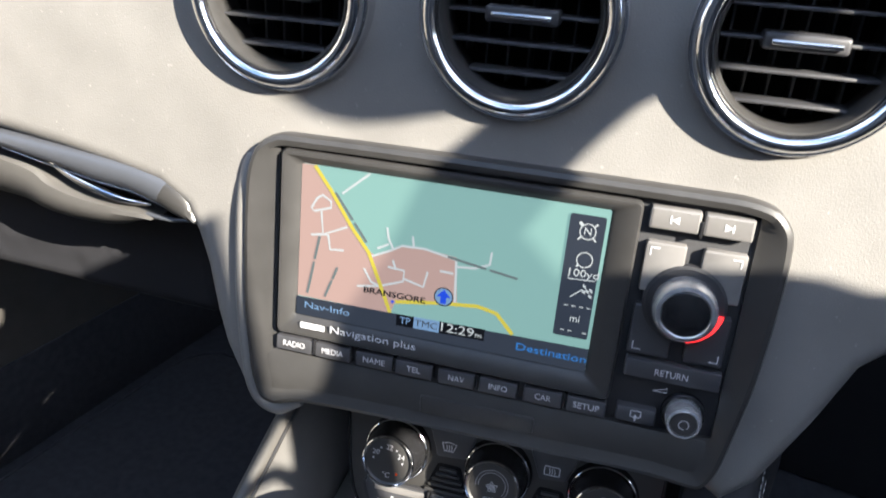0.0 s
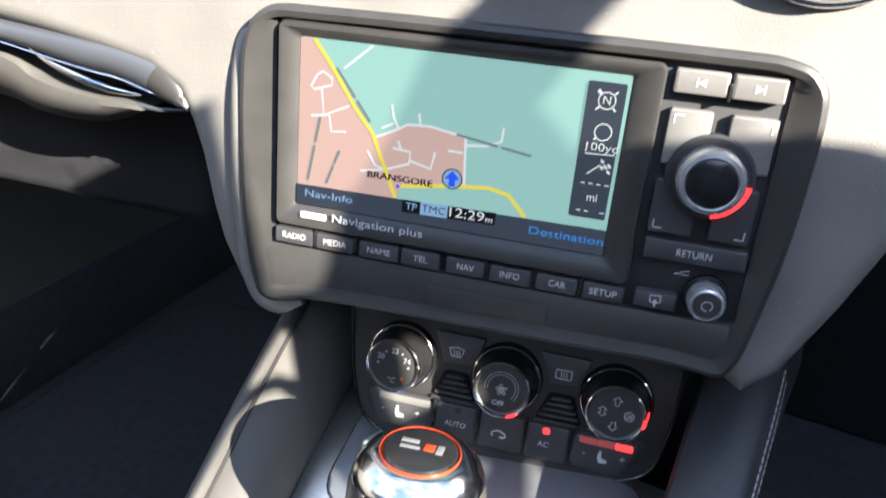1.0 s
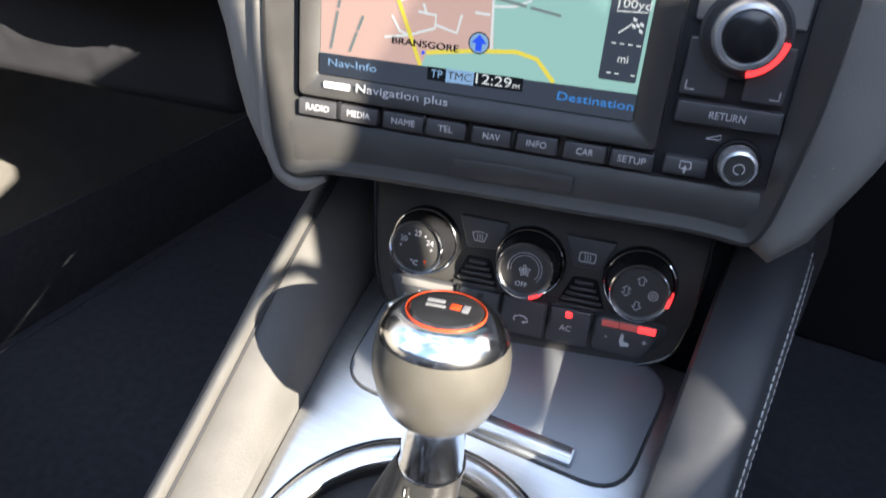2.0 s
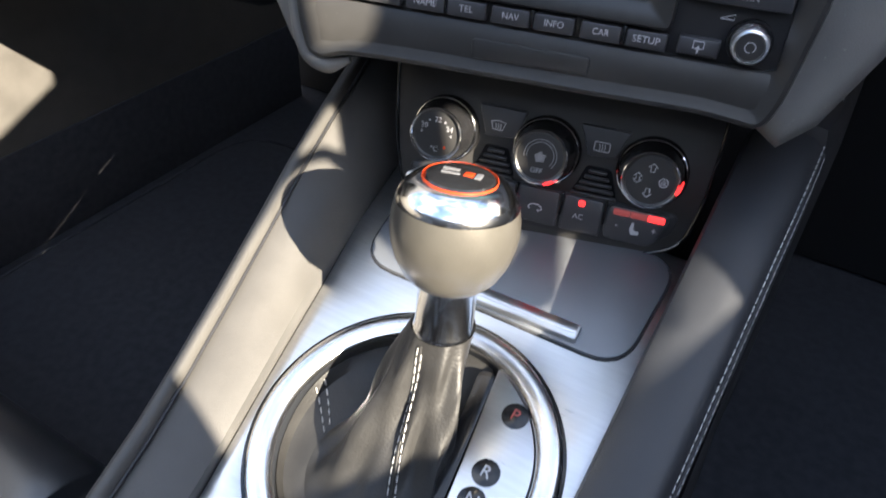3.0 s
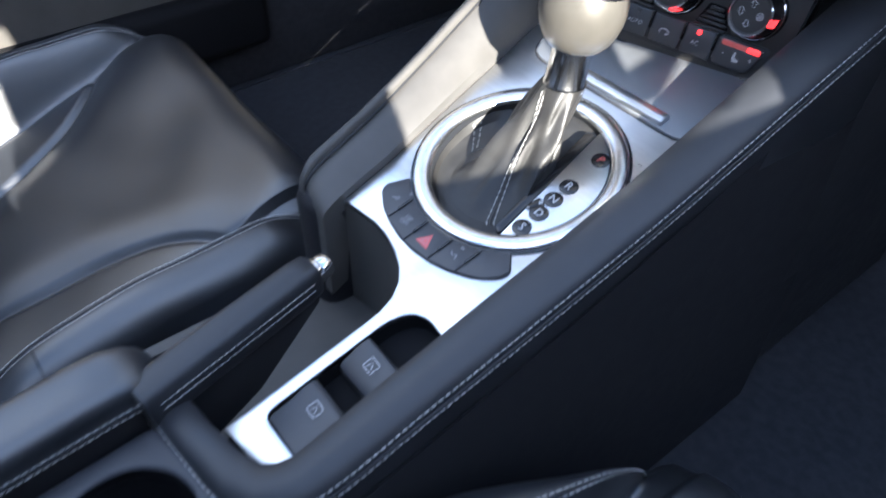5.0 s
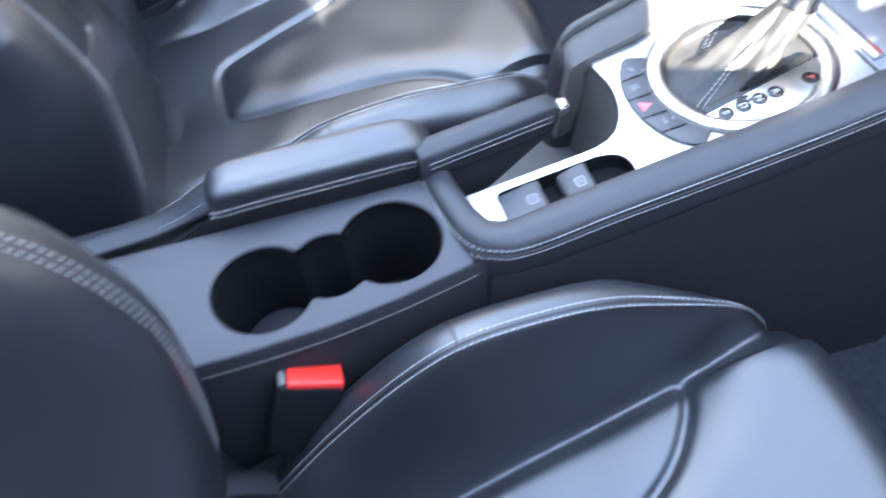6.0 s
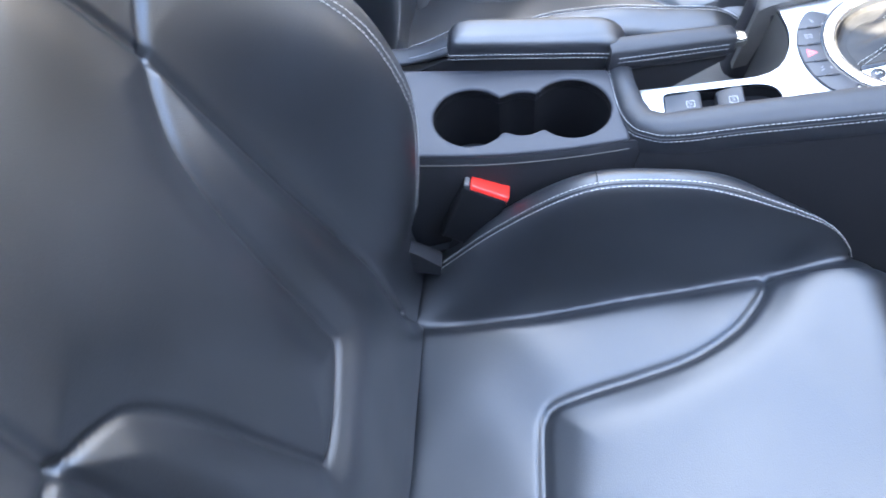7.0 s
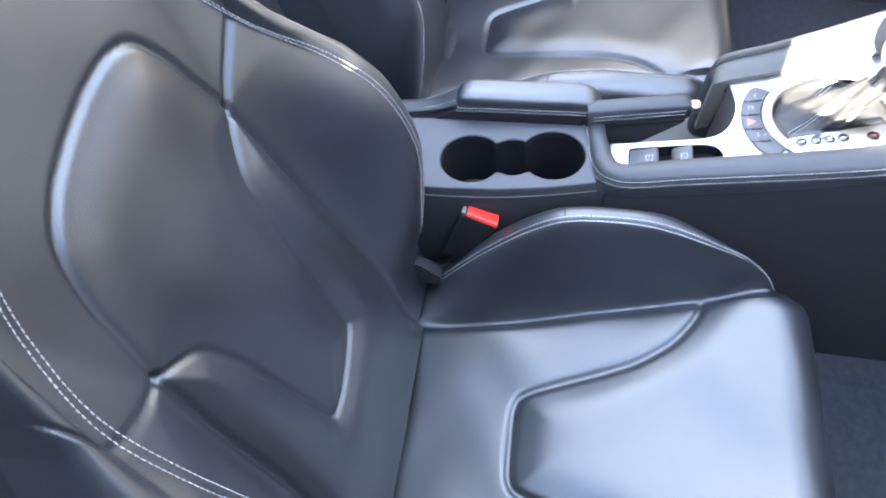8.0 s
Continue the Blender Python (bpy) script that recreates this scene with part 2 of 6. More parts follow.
def ribbon(m, pts, w, z, bm=None):
    """A thin printed line."""
    bm = bm or bmesh.new()
    n = len(pts)
    left, right = [], []
    for i in range(n):
        a, b = Vector(pts[max(0, i - 1)]), Vector(pts[min(n - 1, i + 1)])
        d = (b - a).normalized()
        q = Vector((-d.y, d.x)) * w / 2
        p = Vector(pts[i])
        left.append(bm.verts.new(m @ Vector((p.x + q.x, p.y + q.y, z))))
        right.append(bm.verts.new(m @ Vector((p.x - q.x, p.y - q.y, z))))
    for i in range(n - 1):
        bm.faces.new((right[i], right[i + 1], left[i + 1], left[i]))
    return bm


def turned(m, profile, n=48, bm=None, a0=0.0, a1=360.0):
    """A body of revolution about z of frame m from (radius, height) points."""
    bm = bm or bmesh.new()
    full = abs(a1 - a0) >= 359.9
    k = n if full else n + 1
    rings = []
    for r, z in profile:
        if r < 1e-6 and full:
            rings.append([bm.verts.new(m @ Vector((0, 0, z)))])
        else:
            rings.append([bm.verts.new(m @ Vector((r * math.cos(radians(a0 + (a1 - a0) * i / n)), r * math.sin(radians(a0 + (a1 - a0) * i / n)), z))) for i in range(k)])
    for A, B in zip(rings, rings[1:]):
        for i in range(k if full else k - 1):
            j = (i + 1) % k
            if len(A) == 1 and len(B) == 1:
                continue
            if len(A) == 1:
                bm.faces.new((A[0], B[i], B[j]))
            elif len(B) == 1:
                bm.faces.new((A[i], A[j], B[0]))
            else:
                bm.faces.new((A[i], A[j], B[j], B[i]))
    return bm


def loft(sections, closed=True, cap=True, bm=None):
    bm = bm or bmesh.new()
    rows = [[bm.verts.new(Vector(p)) for p in s] for s in sections]
    n = len(rows[0])
    for A, B in zip(rows, rows[1:]):
        for i in range(n if closed else n - 1):
            j = (i + 1) % n
            bm.faces.new((A[i], A[j], B[j], B[i]))
    if cap and closed:
        bm.faces.new(rows[0][::-1])
        bm.faces.new(rows[-1])
    return bm


def tube(pts, r, n=6, bm=None, cap=True):
    """A round rod along points."""
    pts = [Vector(p) for p in pts]
    secs = []
    side = None
    for i, p in enumerate(pts):
        d = (pts[min(i + 1, len(pts) - 1)] - pts[max(i - 1, 0)]).normalized()
        if side is None:
            side = d.cross(Vector((0.3, 0.2, 1))).normalized()
        side = (side - d * side.dot(d)).normalized()
        other = d.cross(side)
        rr = r[i] if isinstance(r, (list, tuple)) else r
        secs.append([p + (side * math.cos(2 * math.pi * k / n) + other * math.sin(2 * math.pi * k / n)) * rr for k in range(n)])
    return loft(secs, True, cap, bm)


def resample(pts, step):
    pts = [Vector(p) for p in pts]
    out, acc = [pts[0]], 0.0
    for a, b in zip(pts, pts[1:]):
        length = (b - a).length
        if length < 1e-9:
            continue
        d = step - acc
        while d <= length:
            out.append(a.lerp(b, d / length))
            d += step
        acc = length - (d - step)
    return out


def smooth_path(pts, steps=8):
    """Catmull-Rom through the points."""
    p = [Vector(q) for q in pts]
    p = [p[0] * 2 - p[1]] + p + [p[-1] * 2 - p[-2]]
    out = []
    for i in range(1, len(p) - 2):
        for s in range(steps):
            t = s / steps
            out.append(0.5 * ((2 * p[i]) + (p[i + 1] - p[i - 1]) * t + (2 * p[i - 1] - 5 * p[i] + 4 * p[i + 1] - p[i + 2]) * t * t
                              + (3 * p[i] - p[i - 1] - 3 * p[i + 1] + p[i + 2]) * t ** 3))
    out.append(p[-2])
    return out


def stitches(trail, length=0.0036, gap=0.0012, r=0.00044, bm=None):
    """A seam of single thread stitches along a trail."""
    bm = bm or bmesh.new()
    fine = resample(trail, 0.0007)
    a, b = max(2, round(length / 0.0007)), max(1, round(gap / 0.0007))
    i = 0
    while i + a < len(fine):
        tube([fine[i], fine[i + a // 2], fine[i + a]], [r * 0.7, r, r * 0.7], 5, bm)
        i += a + b
    return bm




def writing(body, size, m, u, v, z, material, parent, name="lettering", turn=0.0, align="CENTER", width=None):
    """Flat letters in the built-in font, as a mesh."""
    cu = bpy.data.curves.new(name, "FONT")
    cu.body, cu.size, cu.align_x, cu.align_y = body, size, align, "CENTER"
    cu.extrude = 0.00008
    cu.resolution_u = 3
    tmp = bpy.data.objects.new(name, cu)
    me = bpy.data.meshes.new_from_object(tmp)
    bpy.data.objects.remove(tmp)
    bpy.data.curves.remove(cu)
    bm = bmesh.new()
    bm.from_mesh(me)
    bpy.data.meshes.remove(me)
    if width:
        xs = [w.co.x for w in bm.verts]
        k = width / (max(xs) - min(xs))
        for w in bm.verts:
            w.co.x *= k
    mm = m @ Matrix.Translation((u, v, z)) @ Matrix.Rotation(radians(turn), 4, "Z")
    bmesh.ops.transform(bm, matrix=mm, verts=bm.verts)
    return part(name, bm, material, parent, smooth=False)


def box(m, x0, y0, z0, x1, y1, z1, r=0.002, seg=2, bm=None):
    """A box in frame m with all its edges rounded."""
    b2 = bmesh.new()
    bmesh.ops.create_cube(b2, size=1.0)
    for w in b2.verts:
        w.co = Vector(((x0 + x1) / 2 + w.co.x * (x1 - x0), (y0 + y1) / 2 + w.co.y * (y1 - y0), (z0 + z1) / 2 + w.co.z * (z1 - z0)))
    if r:
        bmesh.ops.bevel(b2, geom=list(b2.edges), offset=r, segments=seg, affect="EDGES", profile=0.5)
    bmesh.ops.transform(b2, matrix=m, verts=b2.verts)
    if bm is None:
        return b2
    me = bpy.data.meshes.new("tmp")
    b2.to_mesh(me)
    b2.free()
    bm.from_mesh(me)
    bpy.data.meshes.remove(me)
    return bm


def lerp_table(x, table):
    xs, ys = [a for a, b in table], [b for a, b in table]
    return float(np.interp(x, xs, ys))


WORLD = Matrix.Identity(4)


# ---- the large structure: ground, cabin floor, doors and bulkheads ----
def plain_box(name, x0, y0, z0, x1, y1, z1, material, label, category, kind="structure", r=0.01):
    ob = part(name, box(WORLD, x0, y0, z0, x1, y1, z1, r), material)
    return tagged(ob, label, category, kind=kind)


g = bmesh.new()
bmesh.ops.create_grid(g, x_segments=24, y_segments=24, size=600, matrix=Matrix.Translation((0, 0, -0.28)))
tagged(part("ground", g, ASPHALT), "grey asphalt ground under and around the car", "ground", kind="structure")
plain_box("floor", -0.78, -0.95, -0.02, 0.80, 1.15, 0.03, CARPET, "black carpeted cabin floor of the car", "floor")
plain_box("wall_front", -0.78, 1.0, 0.03, 0.80, 1.05, 0.72, DARK, "black footwell bulkhead ahead of the cabin", "bulkhead")
plain_box("wall_rear", -0.78, -0.86, 0.03, 0.80, -0.80, 0.70, DARK, "black bulkhead behind the two seats", "bulkhead")
plain_box("sill", 0.70, -0.90, 0.03, 0.80, 1.0, 0.14, TRIM, "black door sill beside the driver's seat", "sill")

mat_bm = slab(WORLD, [rounded([(-0.70, 0.10), (-0.17, 0.10), (-0.17, 0.80), (-0.70, 0.80)], 0.08)], 0.03, 0.043, 0.005)
floor_mat = thing("floor_mat", (-0.44, 0.45, 0.03), "black carpet floor mat with bound edge in the footwell", "floor mat")
part("mat", mat_bm, CARPET, floor_mat)
edge = [(x, y, 0.043) for x, y in rounded([(-0.70, 0.10), (-0.17, 0.10), (-0.17, 0.80), (-0.70, 0.80)], 0.08)]
part("edge_binding", tube(edge + [edge[0]], 0.0022, 6), CARPET, floor_mat, "black bound edge")

# passenger door, closed, seen far across the footwell
door = thing("passenger_door", (-0.74, 0.2, 0.03), "black and grey inner door panel with a speaker ring", "car door")
part("panel", box(WORLD, -0.80, -0.75, 0.03, -0.735, 0.98, 0.74, 0.02, 3), DOOR_TRIM, door)
DOORF = frame_of((-0.735, 0.55, 0.22), (0, -1, 0), (0, 0, 1))
part("speaker_grille", turned(DOORF, [(0.0, 0.010), (0.06, 0.009), (0.075, 0.004), (0.078, 0.0)], 40), TRIM, door, "round black speaker grille")
part("speaker_ring", turned(DOORF, [(0.076, 0.0), (0.078, 0.011), (0.083, 0.013), (0.088, 0.010), (0.090, 0.0)], 40), SATIN, door, "thin satin speaker ring")
part("armrest", box(WORLD, -0.74, -0.45, 0.40, -0.69, 0.25, 0.45, 0.015, 3), LEATHER, door, "black leather armrest")
part("door_pocket", box(WORLD, -0.74, -0.35, 0.10, -0.70, 0.36, 0.20, 0.018, 4), PIT_BLACK, door, "black door pocket")
part("lower_carpet", box(WORLD, -0.737, -0.74, 0.03, -0.731, 0.97, 0.172, 0.003, 2), CARPET, door, "black carpet along the door's foot")

# unseen panel added on the driver's side, openings cut to place sun patches
# panel outline: door height ahead, a tall post and a raised rear part
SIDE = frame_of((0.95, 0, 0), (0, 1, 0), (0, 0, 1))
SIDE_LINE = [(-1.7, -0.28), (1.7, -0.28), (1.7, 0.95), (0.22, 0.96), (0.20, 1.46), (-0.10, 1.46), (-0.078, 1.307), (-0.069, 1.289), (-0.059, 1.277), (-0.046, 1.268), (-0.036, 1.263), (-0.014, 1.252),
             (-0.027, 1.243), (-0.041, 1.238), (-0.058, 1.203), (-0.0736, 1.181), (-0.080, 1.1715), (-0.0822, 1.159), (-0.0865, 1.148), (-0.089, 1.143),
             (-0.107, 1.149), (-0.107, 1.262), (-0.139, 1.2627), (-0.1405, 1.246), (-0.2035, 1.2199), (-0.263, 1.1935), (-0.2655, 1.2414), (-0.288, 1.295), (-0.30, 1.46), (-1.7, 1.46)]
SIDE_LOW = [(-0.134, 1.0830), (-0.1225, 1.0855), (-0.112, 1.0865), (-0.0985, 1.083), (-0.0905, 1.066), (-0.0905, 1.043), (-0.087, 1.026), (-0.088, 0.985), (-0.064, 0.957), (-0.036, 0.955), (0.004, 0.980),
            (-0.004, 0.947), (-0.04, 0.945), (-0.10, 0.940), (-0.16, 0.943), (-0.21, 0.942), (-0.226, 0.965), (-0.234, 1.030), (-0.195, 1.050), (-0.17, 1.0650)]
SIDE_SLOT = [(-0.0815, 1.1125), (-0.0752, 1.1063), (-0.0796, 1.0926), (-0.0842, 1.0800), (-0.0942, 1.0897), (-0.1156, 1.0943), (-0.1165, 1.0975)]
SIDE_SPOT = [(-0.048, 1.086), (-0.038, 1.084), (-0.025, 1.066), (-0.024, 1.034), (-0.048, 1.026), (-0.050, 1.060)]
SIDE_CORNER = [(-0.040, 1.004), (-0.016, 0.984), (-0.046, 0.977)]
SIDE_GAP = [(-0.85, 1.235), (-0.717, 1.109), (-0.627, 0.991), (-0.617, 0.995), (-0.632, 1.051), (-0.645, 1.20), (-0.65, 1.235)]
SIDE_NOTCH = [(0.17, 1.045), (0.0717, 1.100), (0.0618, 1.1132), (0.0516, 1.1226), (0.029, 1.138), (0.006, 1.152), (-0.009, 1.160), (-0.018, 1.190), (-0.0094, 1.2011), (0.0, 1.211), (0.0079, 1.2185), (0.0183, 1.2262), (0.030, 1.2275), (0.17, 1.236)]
tagged(part("sun_mask_panel", slab(SIDE, [SIDE_LINE, SIDE_LOW, SIDE_SLOT, SIDE_SPOT, SIDE_CORNER, SIDE_GAP, SIDE_NOTCH], -0.004, 0.0, 0.0), MASK_DARK, smooth=False), "unseen dark panel with cut openings that shape the sunlight", "car body", kind="structure")
# unseen grey wall added west of the car to reflect sunlight
b = box(WORLD, -6.3, -13.0, -0.28, -6.0, 6.0, 3.0, 0.02, 1)
tagged(part("wall_west", b, BOUNCE_WALL), "unseen grey wall added to reflect sunlight at the car", "house wall", kind="structure")
# unseen dark walls added ahead of and behind the car to cut sky light
b = box(WORLD, -9.0, 4.6, -0.28, 6.0, 4.9, 4.6, 0.02, 1)
tagged(part("wall_north", b, SKY_BLOCK_WALL), "unseen dark wall added ahead to block sky light", "house wall", kind="structure")
b = box(WORLD, -9.0, -4.2, -0.28, 4.2, -3.9, 3.2, 0.02, 1)
tagged(part("wall_south", b, SKY_BLOCK_WALL), "unseen dark wall added behind to block sky light", "house wall", kind="structure")


# ---- dashboard ----
dash = thing("dashboard", (0, 0.40, 0.45), "grey soft-grain plastic dashboard with dark instrument panel", "dashboard")
outline = [(-0.0700, -0.0445), (-0.0477, -0.0330), (0.0008, -0.0325), (0.0501, -0.0310), (0.1003, -0.0295), (0.1513, -0.0330), (0.1660, -0.0425), (0.1796, -0.0290), (0.1960, 0.0057), (0.2080, 0.0361), (0.2313, 0.0585), (0.2802, 0.0767), (0.55, 0.11), (0.60, 0.26), (-0.62, 0.26), (-0.62, 0.115),
           (-0.2241, 0.0810), (-0.1897, 0.0765), (-0.1558, 0.0710), (-0.1296, 0.0650), (-0.1150, 0.0560), (-0.1085, 0.0437), (-0.1031, 0.0280), (-0.0976, 0.0034), (-0.0920, -0.0150), (-0.0822, -0.0344)]
b = bmesh.new()
loop = ccw(outline)
rows = []
for k in range(8):
    a = radians(90 * k / 7)
    lp = offset(loop, 0.010 * (1 - math.cos(a)))
    rows.append([NAV @ Vector((x, y, -0.014 + 0.010 * math.sin(a))) for x, y in lp])
back_row = [NAV @ Vector((x, y, -0.30)) for x, y in loop]
loft([back_row] + rows, True, False, b)
b.verts.ensure_lookup_table()
top = list(b.verts)[-len(loop):]
face_edges = [b.edges.get((top[i - 1], top[i])) for i in range(len(top))]
VENTS = (-0.0610, 0.0470, 0.1554)
for u in VENTS:
    ring = [b.verts.new(NAV @ Vector((x, y, -0.004))) for x, y in circle(u, 0.1648, 0.0415, 48)]
    face_edges += [b.edges.new((ring[i - 1], ring[i])) for i in range(48)]
bmesh.ops.triangle_fill(b, use_beauty=True, use_dissolve=False, edges=face_edges, normal=NAV.to_3x3() @ Vector((0, 0, 1)))
part("face_panel", b, DASH, dash)
part("top_pad", box(NAV, -0.62, 0.24, -0.55, 0.60, 0.275, -0.004, 0.016, 3), DASH, dash, "grey dash top pad")
# dark understructure round the knees and behind the console
part("lower_shell", box(WORLD, -0.115, 0.415, 0.05, 0.135, 0.75, 0.50, 0.02, 2), DARK, dash, "dark lower structure")


def air_vent(u, v):
    """A round outlet: chrome ring, dark collar, slats, vanes and a slider with a chrome blade."""
    m = NAV @ Matrix.Translation((u, v, -0.0005)) @ Matrix.Rotation(radians(6), 4, "X")
    t = thing("air_vent", m.translation, "round air vent with polished chrome ring and black slats", "air vent", "dash air vents")
    part("chrome_ring", turned(m, [(0.0430, -0.020), (0.0433, 0.0010), (0.0431, 0.0036), (0.0424, 0.0046), (0.0416, 0.0042), (0.0412, 0.0048), (0.0406, 0.0076), (0.0396, 0.0094), (0.0382, 0.0102), (0.0364, 0.0100), (0.0350, 0.0088), (0.0342, 0.0070), (0.0339, 0.0040)], 96), CHROME, t, "polished chrome ring")
    part("collar", turned(m, [(0.0342, 0.0050), (0.0338, 0.0066), (0.0330, 0.0064), (0.0320, 0.0044), (0.0314, 0.0010), (0.0314, -0.0030), (0.0330, -0.0040), (0.0330, -0.02)], 72), TRIM, t, "satin black collar")
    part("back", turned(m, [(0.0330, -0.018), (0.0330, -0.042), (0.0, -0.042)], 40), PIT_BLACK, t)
    for k in range(-2, 3):
        y = k * 0.0120
        w = math.sqrt(max(0.0, 0.0330 ** 2 - y * y)) - 0.0008
        part("slat", box(m, -w, y - 0.0007, -0.016, w, y + 0.0007, -0.0010, 0.0005, 2), KEY_BLACK, t)
    for k in range(-3, 4):
        x = k * 0.0094 + 0.002
        h = math.sqrt(max(0.0, 0.0325 ** 2 - x * x)) - 0.001
        part("vane", box(m, x - 0.0006, -h, -0.030, x + 0.0006, h, -0.017, 0.0003, 1), KEY_BLACK, t)
    s = part("slider", box(m, -0.0155, -0.0036, -0.010, 0.0155, 0.0030, 0.0012, 0.0014, 3), KEY_BLACK, t, "black slider")
    part("blade", box(m, -0.0127, -0.0016, 0.0006, 0.0127, 0.0006, 0.0030, 0.0008, 3), CHROME, s, "small chrome blade")
    return t


for u in VENTS:
    air_vent(u, 0.1648)

# ---- navigation unit ----
nav = thing("navigation_unit", NAV.translation, "black navigation and radio unit with lit map display", "navigation unit")
OUT = [(-0.0755, 0.060), (-0.0745, 0.083), (-0.0705, 0.0960), (-0.0600, 0.1032), (0.0, 0.1040), (0.10, 0.1042), (0.1480, 0.1040), (0.1605, 0.1012), (0.1672, 0.0930), (0.1685, 0.080), (0.1682, 0.050), (0.1668, 0.025), (0.1635, 0.0), (0.1605, -0.020),
       (0.1555, -0.0320), (0.1300, -0.0292), (0.08, -0.0305), (0.03, -0.0310), (-0.02, -0.0322), (-0.0450, -0.0338), (-0.0570, -0.0385), (-0.0655, -0.0360), (-0.0705, -0.0220), (-0.0750, 0.015)]
outer = ccw(rounded(OUT, 0.02, 3))


def frame_strip(m, loops_heights):
    """A moulded frame through matching closed loops."""
    return loft([[m @ Vector((x, y, z)) for x, y in lp] for lp, z in loops_heights], True, False)


cx0, cy0 = 0.0480, 0.0455
inner = []
for x, y in outer:
    d = Vector((x - cx0, y - cy0))
    s = min(0.1065 / max(1e-6, abs(d.x)), 0.0525 / max(1e-6, abs(d.y)))
    inner.append((cx0 + d.x * s, cy0 + d.y * s))
b = frame_strip(NAV, [(outer, -0.012), (outer, 0.0025), (offset(outer, 0.0008), 0.0042), (offset(outer, 0.0028), 0.0050),
                      (offset(outer, 0.0055), 0.0040), ([((x * 0.3 + a * 0.7), (y * 0.3 + c * 0.7)) for (x, y), (a, c) in zip(offset(outer, 0.0055), inner)], 0.0012),
                      (inner, 0.0005), (inner, -0.006)])
part("surround", b, TRIM, nav, "satin black moulded surround")
lip_line = smooth_path([NAV @ Vector((x, y, -0.0024 - 0.016 * max(0.0, (y - 0.066) / 0.036) ** 2)) for x, y in ((-0.0660, 0.1020), (-0.0742, 0.0940), (-0.0768, 0.083), (-0.0777, 0.060), (-0.0772, 0.015), (-0.0728, -0.0220), (-0.0694, -0.0340), (-0.0645, -0.0398), (-0.0570, -0.0418), (-0.0500, -0.0395), (-0.0440, -0.0370))], 6)
part("recess_lip", tube(lip_line, [0.0016 + 0.0032 * min(1.0, 10 * i / len(lip_line), 5 * (1 - i / len(lip_line))) for i in range(len(lip_line))], 12), DASH, dash, "grey raised lip beside the display unit")
part("backplate", slab(NAV, [rrect(-0.064, -0.016, 0.159, 0.1015, 0.004)], -0.012, -0.0012, 0.0005), DARK, nav)
# chin below the key_row, leaning back towards the climate panel
part("chin", loft([[NAV @ Vector((u, v, z)) for v, z in ((-0.006, -0.002), (-0.0075, 0.0012), (-0.0120, 0.0030), (low + 0.0085, 0.0036), (low + 0.0035, 0.0026), (low, -0.0050), (low + 0.001, -0.030), (-0.006, -0.030))]
                   for u, low in ((-0.0610, -0.0375), (-0.046, -0.0338), (-0.02, -0.0322), (0.03, -0.0312), (0.08, -0.0305), (0.13, -0.0292), (0.1530, -0.0312))]), TRIM, nav, "satin black lower lip")
part("card_slot_cover", slab(NAV, [rounded([(0.0207, -0.0138), (0.0768, -0.0132), (0.0767, -0.0212), (0.0215, -0.0230)], 0.002)], 0.001, 0.0047, 0.0006), TRIM, nav, "black slot cover")
bz_o, bz_i = rrect(-0.0565, 0.0036, 0.1082, 0.0968, 0.0035, 5), rrect(-0.0472, 0.0143, 0.0959, 0.0904, 0.0012, 5)
part("bezel", frame_strip(NAV, [(bz_o, -0.003), (bz_o, 0.0030), (offset(bz_o, 0.0010), 0.0046), (offset(bz_o, 0.0026), 0.0046), (offset(bz_i, -0.0015), 0.0020), (bz_i, 0.0008), (bz_i, -0.002)]), TRIM, nav, "black display bezel")
SC = 0.0006
disp = part("display", slab(NAV, [rrect(-0.0470, 0.0144, 0.0957, 0.0902, 0.0008, 2)], -0.003, SC, 0.0), MAP_GREEN, nav, "glowing green map display")
PINK = [(-0.0470, 0.0901), (-0.0403, 0.0901), (-0.0230, 0.0651), (-0.0114, 0.0526), (-0.0073, 0.0515), (0.0045, 0.0585), (0.0151, 0.0590), (0.0308, 0.0574),
        (0.0333, 0.0345), (0.0036, 0.0305), (0.0013, 0.0240), (-0.0470, 0.0240)]
part("town_area", flat(NAV, PINK, SC + 0.0002), MAP_PINK, disp)
ROADS = [[(-0.0263, 0.0787), (-0.0133, 0.0900)],
         [(-0.0386, 0.0748), (-0.0414, 0.0695), (-0.0399, 0.0682), (-0.0315, 0.0710), (-0.0316, 0.0741), (-0.0359, 0.0765), (-0.0386, 0.0748)],
         [(-0.0363, 0.0687), (-0.0349, 0.0574), (-0.0229, 0.0630)], [(-0.0411, 0.0563), (-0.0326, 0.0578)],
         [(-0.0323, 0.0578), (-0.0310, 0.0505), (-0.0239, 0.0512)],
         [(-0.0100, 0.0508), (0.0006, 0.0560), (0.0045, 0.0585), (0.0151, 0.0590), (0.0256, 0.0573), (0.0309, 0.0562)]]
